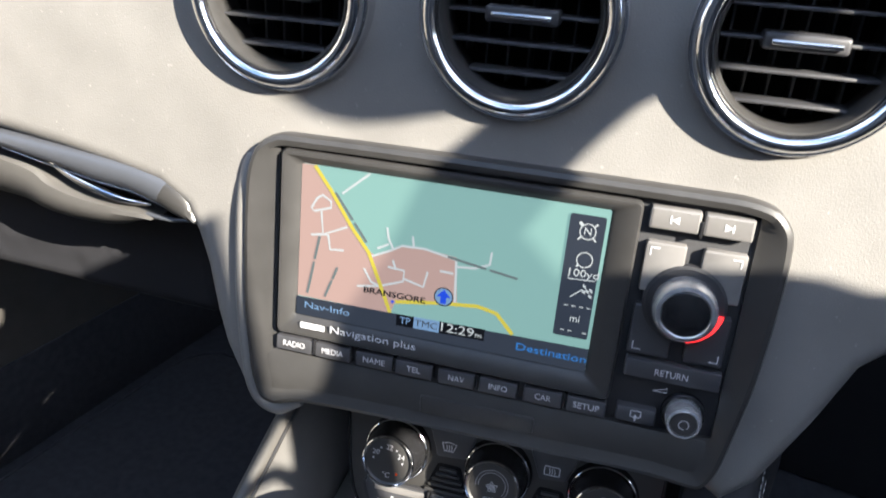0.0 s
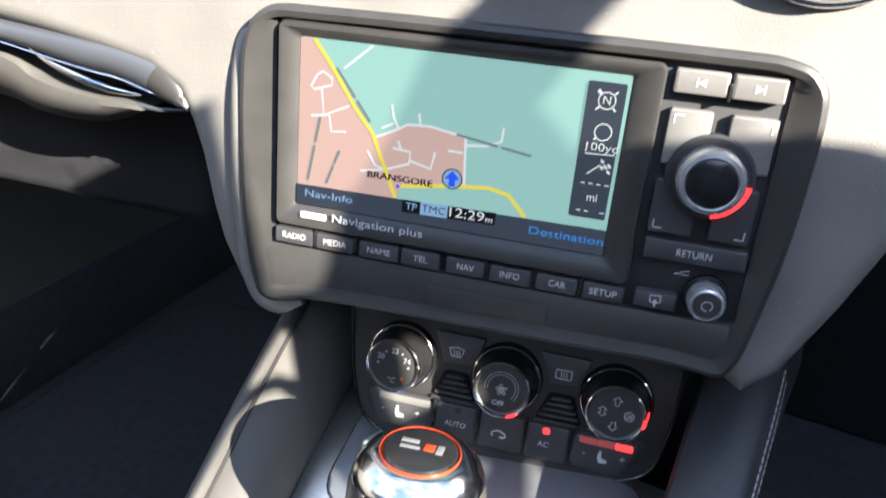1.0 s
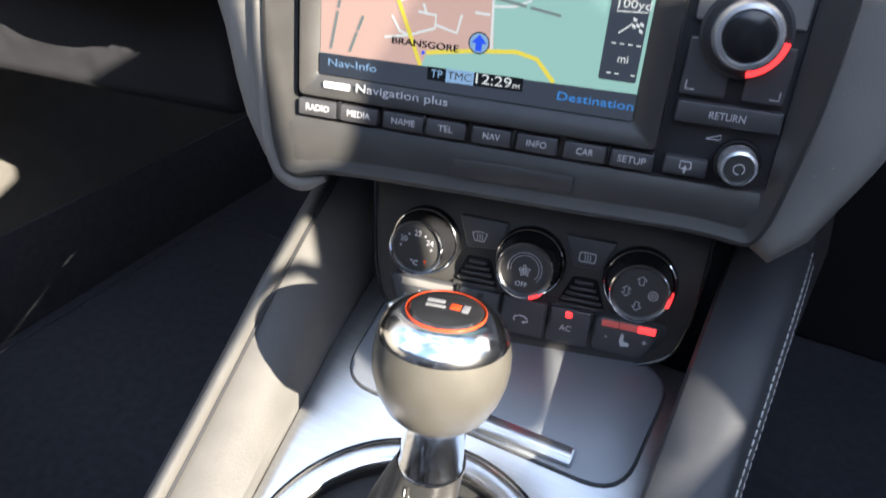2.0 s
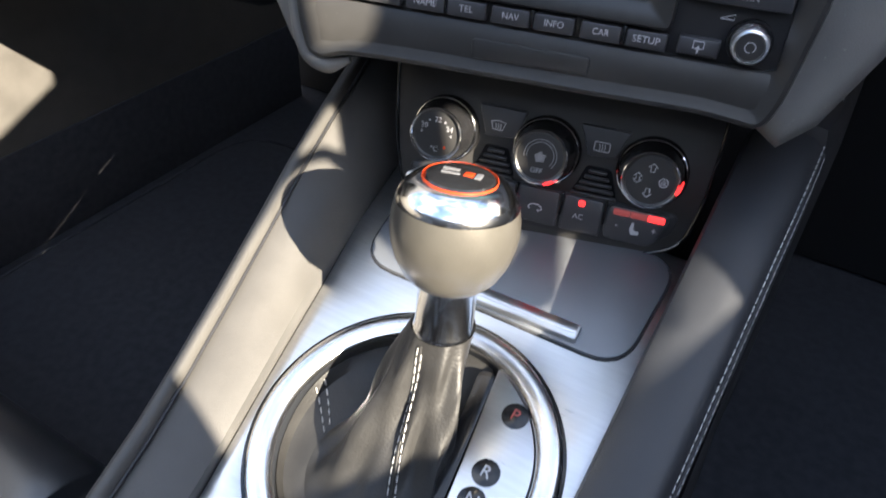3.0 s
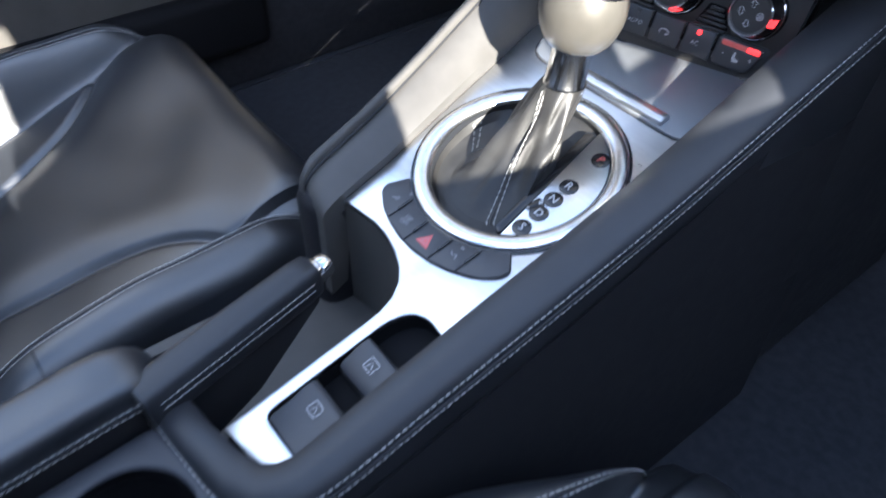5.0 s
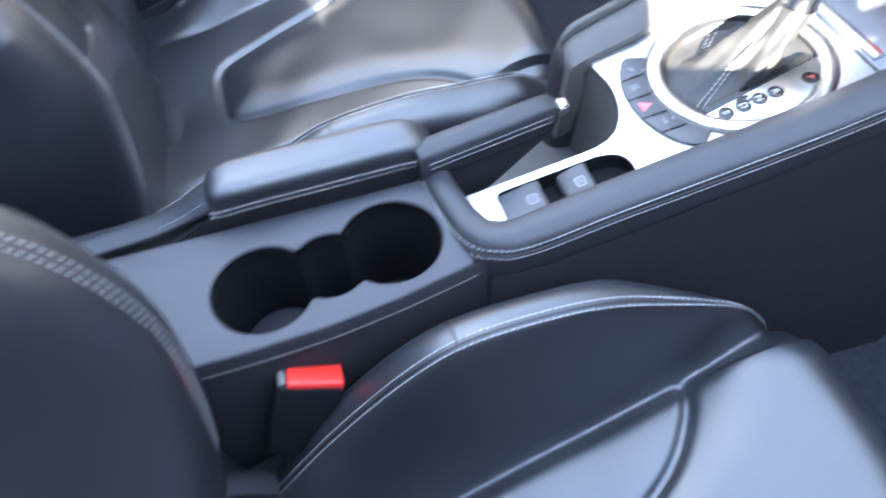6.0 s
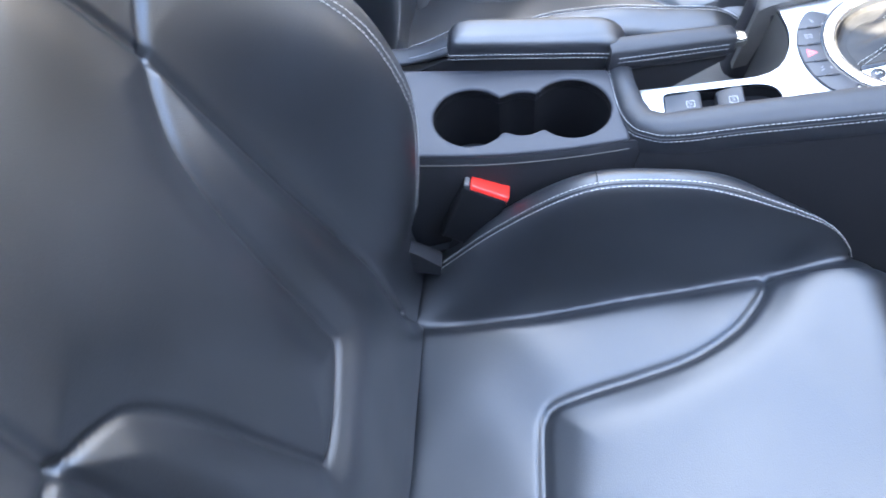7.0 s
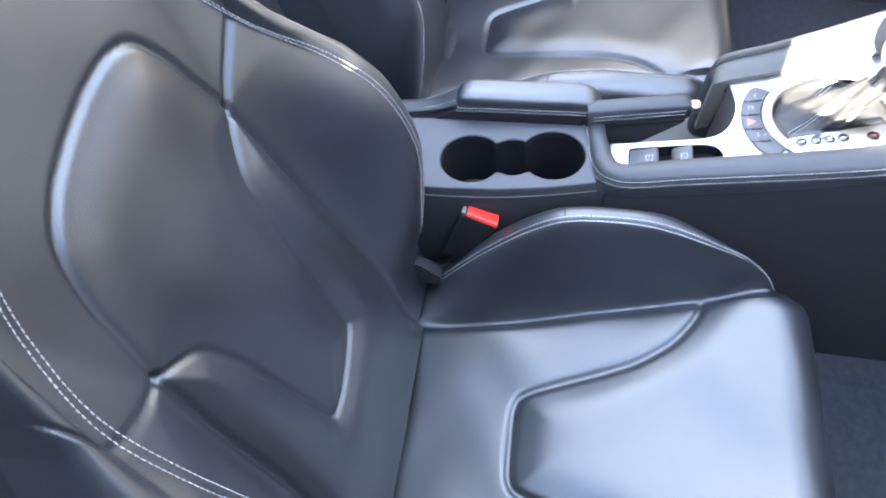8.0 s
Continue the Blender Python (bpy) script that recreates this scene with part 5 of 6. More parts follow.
writing("+", 0.0080, RM, u + 0.0016, v + 0.0042, 0.0021, SILVERTXT, bd)
writing("-", 0.0080, RM, u - 0.0016, v - 0.0034, 0.0021, SILVERTXT, bd)
part("gate_slot", slab(RM, [rounded([(0.0285, -0.048), (0.0355, -0.050), (0.0205, 0.058), (0.0110, 0.056)], 0.004)], -0.008, -0.0010, 0.0008), GLOSS, gear)
part("boot_base", turned(RM, [(RR - 0.0105, -0.001), (RR - 0.0125, -0.012), (0.04, -0.022), (0.0, -0.022)], 60), LEATHER, gear, "black leather boot floor")
# leather boot: folded cone from the ring up to the neck
NECK = Vector((0.0060, 0.2440, 0.4180))
TOPW = Vector((0.0035, 0.2540, 0.4760))
axis = (TOPW - NECK).normalized()
secs = []
N = 72
SKIRT = 4
for k in range(15 + SKIRT):
    t = max(0, k - SKIRT) / 14
    sec = []
    for i in range(N):
        a = 2 * math.pi * i / N
        bx, by = -0.004 + 0.039 * math.cos(a), -0.015 + 0.036 * math.sin(a)
        bx = min(bx, 0.0255 - 0.145 * by)
        base = RM @ Vector((bx, by, -0.011))
        if k < SKIRT:
            wx, wy = 0.0625 * math.cos(a), 0.0625 * math.sin(a)
            wx = min(wx, 0.0258 - 0.145 * wy)
            q = k / SKIRT
            sag = -0.005 - 0.0075 * math.sin(math.pi * q) + 0.0012 * math.sin(5 * a + 2 * q)
            sec.append((RM @ Vector((wx, wy, sag))).lerp(base, q * q * (3 - 2 * q) * 0.9 + 0.1 * q))
            continue
        tip = NECK + axis * 0.0135 + Vector((0.0152 * math.cos(a), 0.0152 * math.sin(a), 0))
        p = base.lerp(tip, t ** 0.90)
        p.z = base.z + (tip.z - base.z) * t ** 1.12
        rim = math.sin(math.pi * t)
        fold = 0.0034 * math.sin(3 * a + 1.2 + 2.2 * t) * rim + 0.0022 * math.sin(7 * a - 4.1 * t) * rim ** 0.7 + 0.0012 * math.sin(12 * a + 7 * t) * rim
        p += Vector((math.cos(a), math.sin(a), 0.25)) * (fold - 0.0035 * math.sin(math.pi * t ** 0.8))
        sec.append(p)
    secs.append(sec)
part("boot_skirt", loft(secs[:SKIRT + 1], True, False), BOOT_LEATHER, gear, "black leather boot skirt")
part("boot", loft(secs[SKIRT:], True, False), BOOT_LEATHER, gear, "creased black leather boot")


def boot_point(t, a):
    k = t * (14 + SKIRT)
    i, f = min(13 + SKIRT, int(k)), k - min(13 + SKIRT, int(k))
    j = a / 360 * N
    j0, g = int(j) % N, j - int(j)
    p = secs[i][j0].lerp(secs[i][(j0 + 1) % N], g)
    q = secs[i + 1][j0].lerp(secs[i + 1][(j0 + 1) % N], g)
    return p.lerp(q, f)


for da in (-4.0, 4.0):
    trail = []
    for k in range(26):
        p = boot_point(0.20 + 0.78 * k / 25, 306 + da - 44 * k / 25)
        trail.append(p + Vector((0.25, -0.9, 0.3)).normalized() * 0.0007)
    part("boot_stitching", stitches(trail, 0.0036, 0.0014, 0.00040), THREAD, gear, "double grey boot stitching")
part("boot_seam", tube([boot_point(0.20 + 0.78 * k / 25, 306 - 44 * k / 25) + Vector((0.25, -0.9, 0.3)).normalized() * 0.0002 for k in range(26)], 0.0009, 6), BOOT_LEATHER, gear)
for dv in (0, 6):
    part("boot_stitching", stitches([boot_point(0.02 + 0.19 * q / 10, 172 - dv) + Vector((0, 0, 0.0006)) for q in range(11)], 0.0036, 0.0018, 0.0004), THREAD, gear)
KM = frame_of(NECK, Vector((0.97, 0.22, 0)), axis.cross(Vector((0.97, 0.22, 0)).normalized()))
part("neck", turned(KM, [(0.0145, 0.009), (0.0148, 0.0118), (0.0146, 0.0135), (0.0138, 0.0155), (0.0136, 0.034), (0.0145, 0.0390)], 48), POLISH, gear, "polished silver neck")
knob = part("knob", turned(KM, [(0.0145, 0.0375), (0.0178, 0.0390), (0.0222, 0.0438), (0.0258, 0.0510), (0.0279, 0.0590), (0.0285, 0.0650), (0.0281, 0.0715), (0.0268, 0.0772)], 64), surface("warm_grey_leather", (0.105, 0.098, 0.085), 0.34, metal=0.45, coat=0.25, vary=0.08, scale=60, grain=1300, bump=0.12, kind="cells"), gear, "smooth grey leather knob")
part("knob_collar", turned(KM, [(0.0268, 0.0765), (0.0267, 0.0780), (0.0256, 0.0808), (0.0232, 0.0840), (0.0200, 0.0865), (0.0178, 0.0874), (0.0165, 0.0874)], 64), POLISH, gear, "polished metal knob collar")
capm = KM @ Matrix.Translation((0, 0, 0.0868))
cap = part("knob_cap", turned(capm, [(0.0158, 0.0002), (0.0145, 0.0018), (0.0095, 0.0028), (0.0, 0.0031)], 56), GLOSS, gear, "gloss black badge cap")
part("cap_ring", turned(capm, [(0.0165, 0.0), (0.0163, 0.0013), (0.0160, 0.0014), (0.0157, 0.0004)], 56), BADGE_RED, gear, "orange red ring")
for x0, y0, x1, y1, mt in ((-0.0105, 0.0012, -0.0015, 0.0034, BADGE_GREY), (-0.0100, -0.0026, 0.0000, -0.0008, BADGE_GREY), (0.0020, -0.0022, 0.0072, 0.0022, BADGE_RED), (0.0082, -0.0028, 0.0116, 0.0026, BADGE_GREY)):
    part("badge_shape", slab(capm, [[(x0 * 0.8, y0), (x1 * 0.8, y0), (x1 * 0.8, y1), (x0 * 0.8, y1)]], 0.0012, 0.0033, 0.0001), mt, cap)
part("shift_release", box(KM @ Matrix.Rotation(radians(158), 4, "Z"), 0.0200, -0.0060, 0.0775, 0.0262, 0.0060, 0.0835, 0.002, 3), SATIN, gear, "satin release button")

# ---- parking brake ----
brake = thing("parking_brake", (0.0, -0.05, 0.247), "black leather parking brake lever with chrome button", "parking brake")
BA, BB = Vector((0.002, -0.075, 0.3290)), Vector((-0.0215, 0.0560, 0.3390))
bd_ = (BB - BA).normalized()
side = bd_.cross(UP).normalized()
upv = side.cross(bd_)
secs2 = []
for t, w, h in ((0.0, 0.0125, 0.0165), (0.1, 0.0130, 0.0165), (0.5, 0.0130, 0.0165), (0.9, 0.0122, 0.0155), (0.985, 0.0112, 0.0140), (1.0, 0.0095, 0.0120)):
    c = BA.lerp(BB, t)
    secs2.append([c + side * w * (abs(math.cos(a)) ** 0.55) * (1 if math.cos(a) >= 0 else -1) + upv * h * (abs(math.sin(a)) ** 0.62) * (1 if math.sin(a) >= 0 else -1) for a in [2 * math.pi * i / 28 for i in range(28)]])
part("grip", loft(secs2), LEATHER_SMOOTH, brake, "black leather grip")
for dz in (0.0005, -0.0055):
    part("stitching", stitches([BA.lerp(BB, s) + side * 0.0133 + upv * (0.006 + dz) for s in [0.06 + 0.9 * i / 20 for i in range(21)]], 0.0034, 0.0012, 0.00034), THREAD, brake, "pale grey stitching")
part("button", turned(Matrix.Translation(BB) @ bd_.to_track_quat("Z", "Y").to_matrix().to_4x4(), [(0.0098, -0.004), (0.0100, 0.0030), (0.0094, 0.0042), (0.0086, 0.0044), (0.0086, 0.0100), (0.0078, 0.0120), (0.0060, 0.0128), (0.0, 0.0130)], 36), CHROME, brake, "chrome release button")
part("lever", loft([[c + side * 0.006 * sx + UP * z for sx, z in ((-1, -0.004), (1, -0.004), (1, -low), (-1, -low))] for c, low in ((BA.lerp(BB, 0.02), 0.078), (BA.lerp(BB, 0.55), 0.060), (BA.lerp(BB, 0.98), 0.022))]), DARK, brake, "dark lever skirt")

# ---- armrest ----
arm = thing("armrest", (-0.02, -0.15, 0.26), "padded black leather armrest with grey stitching", "armrest")
AX0, AX1 = -0.034, 0.0085
asec = []
for y, s, zc in ((-0.2455, 0.40, 0.3240), (-0.2440, 0.62, 0.3255), (-0.2405, 0.80, 0.3272), (-0.2345, 0.93, 0.3290), (-0.2250, 1.0, 0.3302), (-0.20, 1.0, 0.3322), (-0.14, 1.0, 0.3352), (-0.10, 1.0, 0.3378), (-0.082, 0.98, 0.3375), (-0.070, 0.91, 0.3352), (-0.0620, 0.78, 0.3318), (-0.0578, 0.60, 0.3290), (-0.0562, 0.40, 0.3265)):
    cx, hw, hh = (AX0 + AX1) / 2 + (0.004 * (y + 0.15) / -0.1), (AX1 - AX0) / 2 * s, 0.0160 * s
    asec.append([(cx + hw * (abs(math.cos(a)) ** 0.62) * (1 if math.cos(a) >= 0 else -1), y, zc + hh * (abs(math.sin(a)) ** 0.72) * (1 if math.sin(a) >= 0 else -1)) for a in [2 * math.pi * i / 32 for i in range(32)]])
part("pad", loft(asec), LEATHER, arm, "padded black leather top")


def arm_line(dz, grow=0.0004):
    pts = []
    for y, s, zc in ((-0.2440, 0.90, 0.3310), (-0.2350, 1.0, 0.3320), (-0.20, 1.0, 0.3345), (-0.14, 1.0, 0.3375), (-0.09, 1.0, 0.3400), (-0.070, 0.98, 0.3395), (-0.0610, 0.88, 0.3370)):
        cx, hw = (AX0 + AX1) / 2 + (0.004 * (y + 0.15) / -0.1), (AX1 - AX0) / 2 * s
        pts.append((cx + hw + grow, y, zc + dz))
    return smooth_path(pts, 8)


part("stitching", stitches(arm_line(-0.0050)), THREAD, arm, "pale grey stitching")
part("stitching", stitches(arm_line(-0.0110, 0.0001)), THREAD, arm, "pale grey stitching")
part("pad_seam", tube(arm_line(-0.0080, 0.0), 0.0009, 6), DARK, arm)
part("base", loft([[(-0.040, y, 0.255), (0.003, y, 0.255), (0.0035, y, z), (-0.040, y, z)] for y, z in ((-0.42, 0.268), (-0.29, 0.282), (-0.25, 0.310), (-0.15, 0.324), (-0.075, 0.330))]), DARK, arm, "dark armrest base")
strap = ((-0.232, 0.0180, 0.0100, 0.3270), (-0.250, 0.0165, 0.0080, 0.3180), (-0.268, 0.0145, 0.0065, 0.3080), (-0.290, 0.0130, 0.0055, 0.2990), (-0.34, 0.0125, 0.0050, 0.2900), (-0.42, 0.0125, 0.0050, 0.2820))
part("rear_gaiter", loft([[(-0.012 + w * math.cos(a), y, z + h * math.sin(a) + 0.0008 * math.sin(4 * a + 90 * y)) for a in [2 * math.pi * i / 24 for i in range(24)]] for y, w, h, z in strap]), LEATHER_SMOOTH, arm, "creased black leather gaiter")
for sx in (-0.75, 0.70):
    part("stitching", stitches(smooth_path([(-0.012 + w * sx, y, z + h * math.sqrt(1 - sx * sx) + 0.0012) for y, w, h, z in strap[:4]], 6)), DIMTXT, arm, "pale grey stitching")

# ---- seat belt buckle between seat and console ----
bk = thing("seat_belt_buckle", (0.152, -0.205, 0.15), "black seat belt buckle with bright red release button", "seat belt buckle")
BKM = frame_of((0.139, -0.192, 0.2740), (0.10, 0.95, -0.28), (-0.93, 0.05, -0.25))
part("body", box(BKM, -0.0270, -0.0165, -0.075, 0.0215, 0.0160, -0.002, 0.004, 3), PIT_BLACK, bk, "black plastic body")
part("release_button", box(BKM, -0.0205, -0.0150, -0.010, 0.0215, 0.0145, 0.0020, 0.002, 3), REDPLASTIC, bk, "bright red release button")
part("slot_edge", box(BKM, -0.0266, -0.0120, -0.006, -0.0214, 0.0115, -0.0006, 0.001, 2), GREY_KEY, bk, "grey tongue slot edge")
part("stalk", tube([BKM @ Vector((0, 0, -0.07)), BKM @ Vector((0.0, 0.0, -0.12))], 0.010, 10), DARK, bk, "black stalk")


# ---- seats ----
def seam_distance(P, lines):
    """Distance of each point of P to the nearest of some open lines."""
    best = np.full(len(P), 9.0)
    for line in lines:
        L = np.array(line)
        for a, c in zip(L, L[1:]):
            d = c - a
            t = np.clip(((P - a) @ d) / max(1e-12, d @ d), 0, 1)
            q = a + t[:, None] * d
            best = np.minimum(best, np.hypot(*(P - q).T))
    return best


def inside(P, poly):
    """Which points of P lie in a polygon."""
    poly = np.array(poly)
    res = np.zeros(len(P), bool)
    j = len(poly) - 1
    for i in range(len(poly)):
        a, c = poly[i], poly[j]
        hit = ((a[1] > P[:, 1]) != (c[1] > P[:, 1])) & (P[:, 0] < (c[0] - a[0]) * (P[:, 1] - a[1]) / (c[1] - a[1] + 1e-15) + a[0])
        res ^= hit
        j = i
    return res


def smoothstep(a, c, x):
    t = np.clip((x - a) / (c - a), 0, 1)
    return t * t * (3 - 2 * t)


def eased(x, xs, ys):
    """Smooth curve through table points."""
    c = smooth_path([(a, b, 0) for a, b in zip(xs, ys)], 12)
    return np.interp(x, [p.x for p in c], [p.y for p in c])


def curve2(pts, steps=6):
    return [(p.x, p.y) for p in smooth_path([(x, y, 0) for x, y in pts], steps)]


def sheet_regions(nu, nv, points, region, names, material, parent, labels, sink, flip):
    """Splits one shaped sheet into parts by region; the outer rim turns down by sink."""
    G = np.array([tuple(p) for p in points]).reshape(nu, nv, 3)
    gu, gv = np.gradient(G, axis=0), np.gradient(G, axis=1)
    NN = np.cross(gu, gv) * flip
    NN /= np.linalg.norm(NN, axis=2, keepdims=True) + 1e-12
    sink = Vector(sink)
    for r, name in enumerate(names):
        bm = bmesh.new()
        made, normals = {}, []

        def vert(i, j):
            if (i, j) not in made:
                made[(i, j)] = bm.verts.new(G[i, j])
                normals.append(tuple(NN[i, j]))
            return made[(i, j)]

        def quad(a, b, c, d):
            bm.faces.new((a, b, c, d) if flip > 0 else (d, c, b, a))
        for i in range(nu - 1):
            for j in range(nv - 1):
                if region[i * (nv - 1) + j] == r:
                    quad(vert(i, j), vert(i + 1, j), vert(i + 1, j + 1), vert(i, j + 1))
        for (i, j), v in list(made.items()):
            for di, dj in ((1, 0), (0, 1)):
                on_rim = (di and j in (0, nv - 1)) or (dj and i in (0, nu - 1))
                if on_rim and (i + di, j + dj) in made:
                    w = made[(i + di, j + dj)]
                    a = bm.verts.new(v.co + sink)
                    normals.append(tuple(NN[i, j]))
                    c = bm.verts.new(w.co + sink)
                    normals.append(tuple(NN[i, j]))
                    bm.faces.new((v, w, c, a))
        if bm.faces:
            part(name, bm, material, parent, labels.get(name, ""), normals=normals)
        else:
            bm.free()


def car_seat(xc, dy, dz, flip, long, low, label, back_shift=(0, 0, 0), recline=0.0):
    """A sports seat: cushion and backrest with raised bolsters, sunk seams and double stitching. flip -1 mirrors it."""
    st = thing("car_seat", (xc, -0.10 + dy, 0.03), label, "car seat", "front seats")
    # --- cushion ---
    X = np.unique(np.round(np.concatenate([np.linspace(-0.258, -0.140, 46), np.linspace(-0.140, 0.140, 90), np.linspace(0.140, 0.258, 46)]), 5))
    S = np.linspace(-0.345, 0.305, 210)
    INSERT = [(-0.181, 0.085), (-0.158, 0.074), (-0.128, 0.049), (-0.103, 0.010), (-0.088, -0.034), (-0.075, -0.078), (-0.061, -0.115), (-0.046, -0.126), (-0.027, -0.128)]
    INSERT = [(x, 0.084 + (y - 0.084) * long) for x, y in INSERT]
    ins_line = curve2(INSERT) + curve2([(-x, y) for x, y in INSERT][::-1])
    ins_poly = ins_line + [(0.181, 0.40), (-0.181, 0.40)]
    XX, SS = np.meshgrid(X, S, indexing="ij")
    P = np.stack([XX.ravel(), SS.ravel()], 1)
    H = eased(P[:, 1], [-0.30, -0.257, -0.19, -0.132, -0.08, -0.004, 0.068, 0.124, 0.155, 0.178, 0.30], [0.0, 0.004, 0.077, 0.126, 0.140, 0.121, 0.083, 0.048, 0.022, 0.0, 0.0])
    H = H * low
    ax = np.abs(P[:, 0])
    wide = np.interp(P[:, 1], [-0.35, -0.29, -0.145, -0.008, 0.084, 0.15, 0.30], [0.152, 0.154, 0.160, 0.175, 0.185, 0.195, 0.201])
    rise = smoothstep(0.0, 1.0, (ax - wide) / (0.2150 - wide))
    z = H * rise
    fall = np.clip((ax - 0.222) / 0.034, 0, 1)
    z -= (0.02 + 0.25 * H) * (1 - np.sqrt(np.clip(1 - fall ** 2, 0, 1))) * 1.2
    z += 0.010 * smoothstep(0.16, 0.0, ax) * -1.0
    isin = inside(P, ins_poly)
    d = seam_distance(P, [ins_line])
    z += np.where(isin, 0.010 * (1 - np.exp(-(d / 0.026) ** 2)), 0.0)
    z -= 0.0060 * np.exp(-((np.where(isin, d, -d) - 0.0020) / 0.0048) ** 2)
    dv = np.abs(ax - wide)
    z -= 0.010 * np.exp(-(dv / 0.0095) ** 2) * smoothstep(-0.31, -0.2, P[:, 1]) * smoothstep(0.17, 0.10, P[:, 1])
    z += 0.0012 * np.sin(P[:, 0] * 41 + 1.3 * np.sin(P[:, 1] * 23)) * np.sin(P[:, 1] * 37)
    front = 0.152
    R = 0.058
    over = np.clip(P[:, 1] - front, 0, None)
    ang = np.clip(over / R, 0, math.pi / 2)
    yy = np.where(over > 0, front + R * np.sin(ang), P[:, 1])
    drop = np.where(over > 0, R * (1 - np.cos(ang)) + np.clip(over - R * math.pi / 2, 0, None), 0)
    base = 0.137 + 0.31 * (np.minimum(yy, 0.21) + 0.29)
    Z = base + z * np.where(over > 0, np.cos(ang), 1) - drop - 0.028 * smoothstep(0.160, 0.222, ax) * smoothstep(0.11, 0.20, P[:, 1])
    slim = 1 - (0.85 if low == 1.0 else 0.0) * smoothstep(0.02, 0.15, P[:, 1])
    px = np.where(ax > 0.200, np.sign(P[:, 0]) * (0.200 + (ax - 0.200) * slim), P[:, 0])
    pts = [(xc + flip * x, y + dy, zz + dz) for x, y, zz in zip(px, yy, Z)]
    mx, ms = (X[:-1] + X[1:]) / 2, (S[:-1] + S[1:]) / 2
    MX, MS = np.meshgrid(mx, ms, indexing="ij")
    Q = np.stack([MX.ravel(), MS.ravel()], 1)
    wq = np.interp(Q[:, 1], [-0.35, -0.29, -0.145, -0.008, 0.084, 0.15, 0.30], [0.152, 0.154, 0.160, 0.175, 0.185, 0.195, 0.201])
    reg = np.where(inside(Q, ins_poly), 0, 1)
    reg = np.where((np.abs(Q[:, 0]) > wq) & (Q[:, 1] < 0.172), np.where(Q[:, 0] < 0, 2, 3), reg)
    sheet_regions(len(X), len(S), pts, reg, ["cushion_insert", "cushion_base", "cushion_bolster", "cushion_bolster"], LEATHER, st,
                  {"cushion_insert": "padded leather seat insert", "cushion_bolster": "raised leather side bolster"}, (0, 0, -0.05), flip)

    def cushion_path(off, y0, y1, lift):
        out = []
        for k in range(40):
            y = y0 + (y1 - y0) * k / 39
            i = int(np.clip(np.searchsorted(X, off), 1, len(X) - 1))
            g = (off - X[i - 1]) / (X[i] - X[i - 1])
            j = int(np.clip(np.searchsorted(S, y), 1, len(S) - 1))
            f = (y - S[j - 1]) / (S[j] - S[j - 1])
            a, c = (Vector(pts[(i - 1) * len(S) + q]).lerp(Vector(pts[i * len(S) + q]), g) for q in (j - 1, j))
            out.append(a.lerp(c, f) + Vector((0.0011 * (1 if off < 0 else -1) * flip, 0, lift)))
        return out
    for off in (-0.2125, -0.2190, 0.2125, 0.2190):
        part("stitching", stitches(cushion_path(off, -0.245, 0.168, 0.0014), 0.0034, 0.0012, 0.00050), THREAD, st, "pale grey double stitching")
    for off in (-0.2158, 0.2158):
        part("bolster_seam", tube(cushion_path(off, -0.245, 0.168, 0.0), 0.0010, 6), DARK, st)
    for side_sign in (-1, 1):
        j = int(np.searchsorted(S, -0.098))
        cross = [Vector(pts[int(np.argmin(np.abs(X - side_sign * o))) * len(S) + j]) + Vector((0, 0, 0.0002)) for o in (0.2150, 0.2200, 0.2260, 0.2320, 0.2380, 0.2440, 0.2500)]
        part("bolster_seam", tube(cross, 0.0009, 6), DARK, st)
    part("seat_base", box(WORLD, xc - 0.235, -0.30 + dy, 0.035, xc + 0.235, 0.185 + dy, 0.135 + dz, 0.03, 3), DARK, st, "dark seat base")
    for sx in (-0.247, 0.247):
        part("side_valance", loft([[(xc + flip * sx * k * (kw if low == 1.0 else 1), y + dy, z1 + dz) for k, z1 in ((0.985, zt), (1.02, zt - 0.03), (1.02, 0.06), (0.95, 0.06), (0.95, zt))] for y, zt, kw in ((-0.31, 0.14, 1), (-0.19, 0.168 + 0.037 * low, 1), (-0.08, 0.19 + 0.085 * low, 1), (0.0, 0.21 + 0.065 * low, 1), (0.05, 0.215 + 0.045 * low, 0.96), (0.10, 0.205 + 0.015 * low, 0.87), (0.16, 0.185, 0.80))]), LEATHER, st, "black side valance")
    # recliner cover at the hinge, hidden on the seat that is slid back
    if low == 1.0:
        part("recliner_cover", loft([[(xc - flip * (0.205 + w), y + dy, zc + dz + h * sg) for w, sg in ((0.0, 1), (0.014, 0.9), (0.022, 0.45), (0.025, 0), (0.022, -0.45), (0.014, -0.9), (0.0, -1))] for y, zc, h in ((-0.335, 0.208, 0.010), (-0.315, 0.210, 0.019), (-0.29, 0.206, 0.022), (-0.262, 0.194, 0.018), (-0.238, 0.182, 0.009))]), DARK, st, "grey plastic recliner cover")
    # --- backrest ---
    BK = Matrix(((1, 0, 0, xc), (0, -0.378, 0.926, -0.31 + dy), (0, 0.926, 0.378, 0.32 + dz), (0, 0, 0, 1)))
    BK = Matrix.Translation(back_shift) @ Matrix.Translation((0, -0.335, 0.275)) @ Matrix.Rotation(recline, 4, "X") @ Matrix.Translation((0, 0.335, -0.275)) @ BK
    U = np.unique(np.round(np.concatenate([np.linspace(-0.262, -0.125, 50), np.linspace(-0.125, 0.125, 90), np.linspace(0.125, 0.262, 50)]), 5))
    V = np.linspace(-0.175, 0.56, 250)
    UU, VV = np.meshgrid(U, V, indexing="ij")
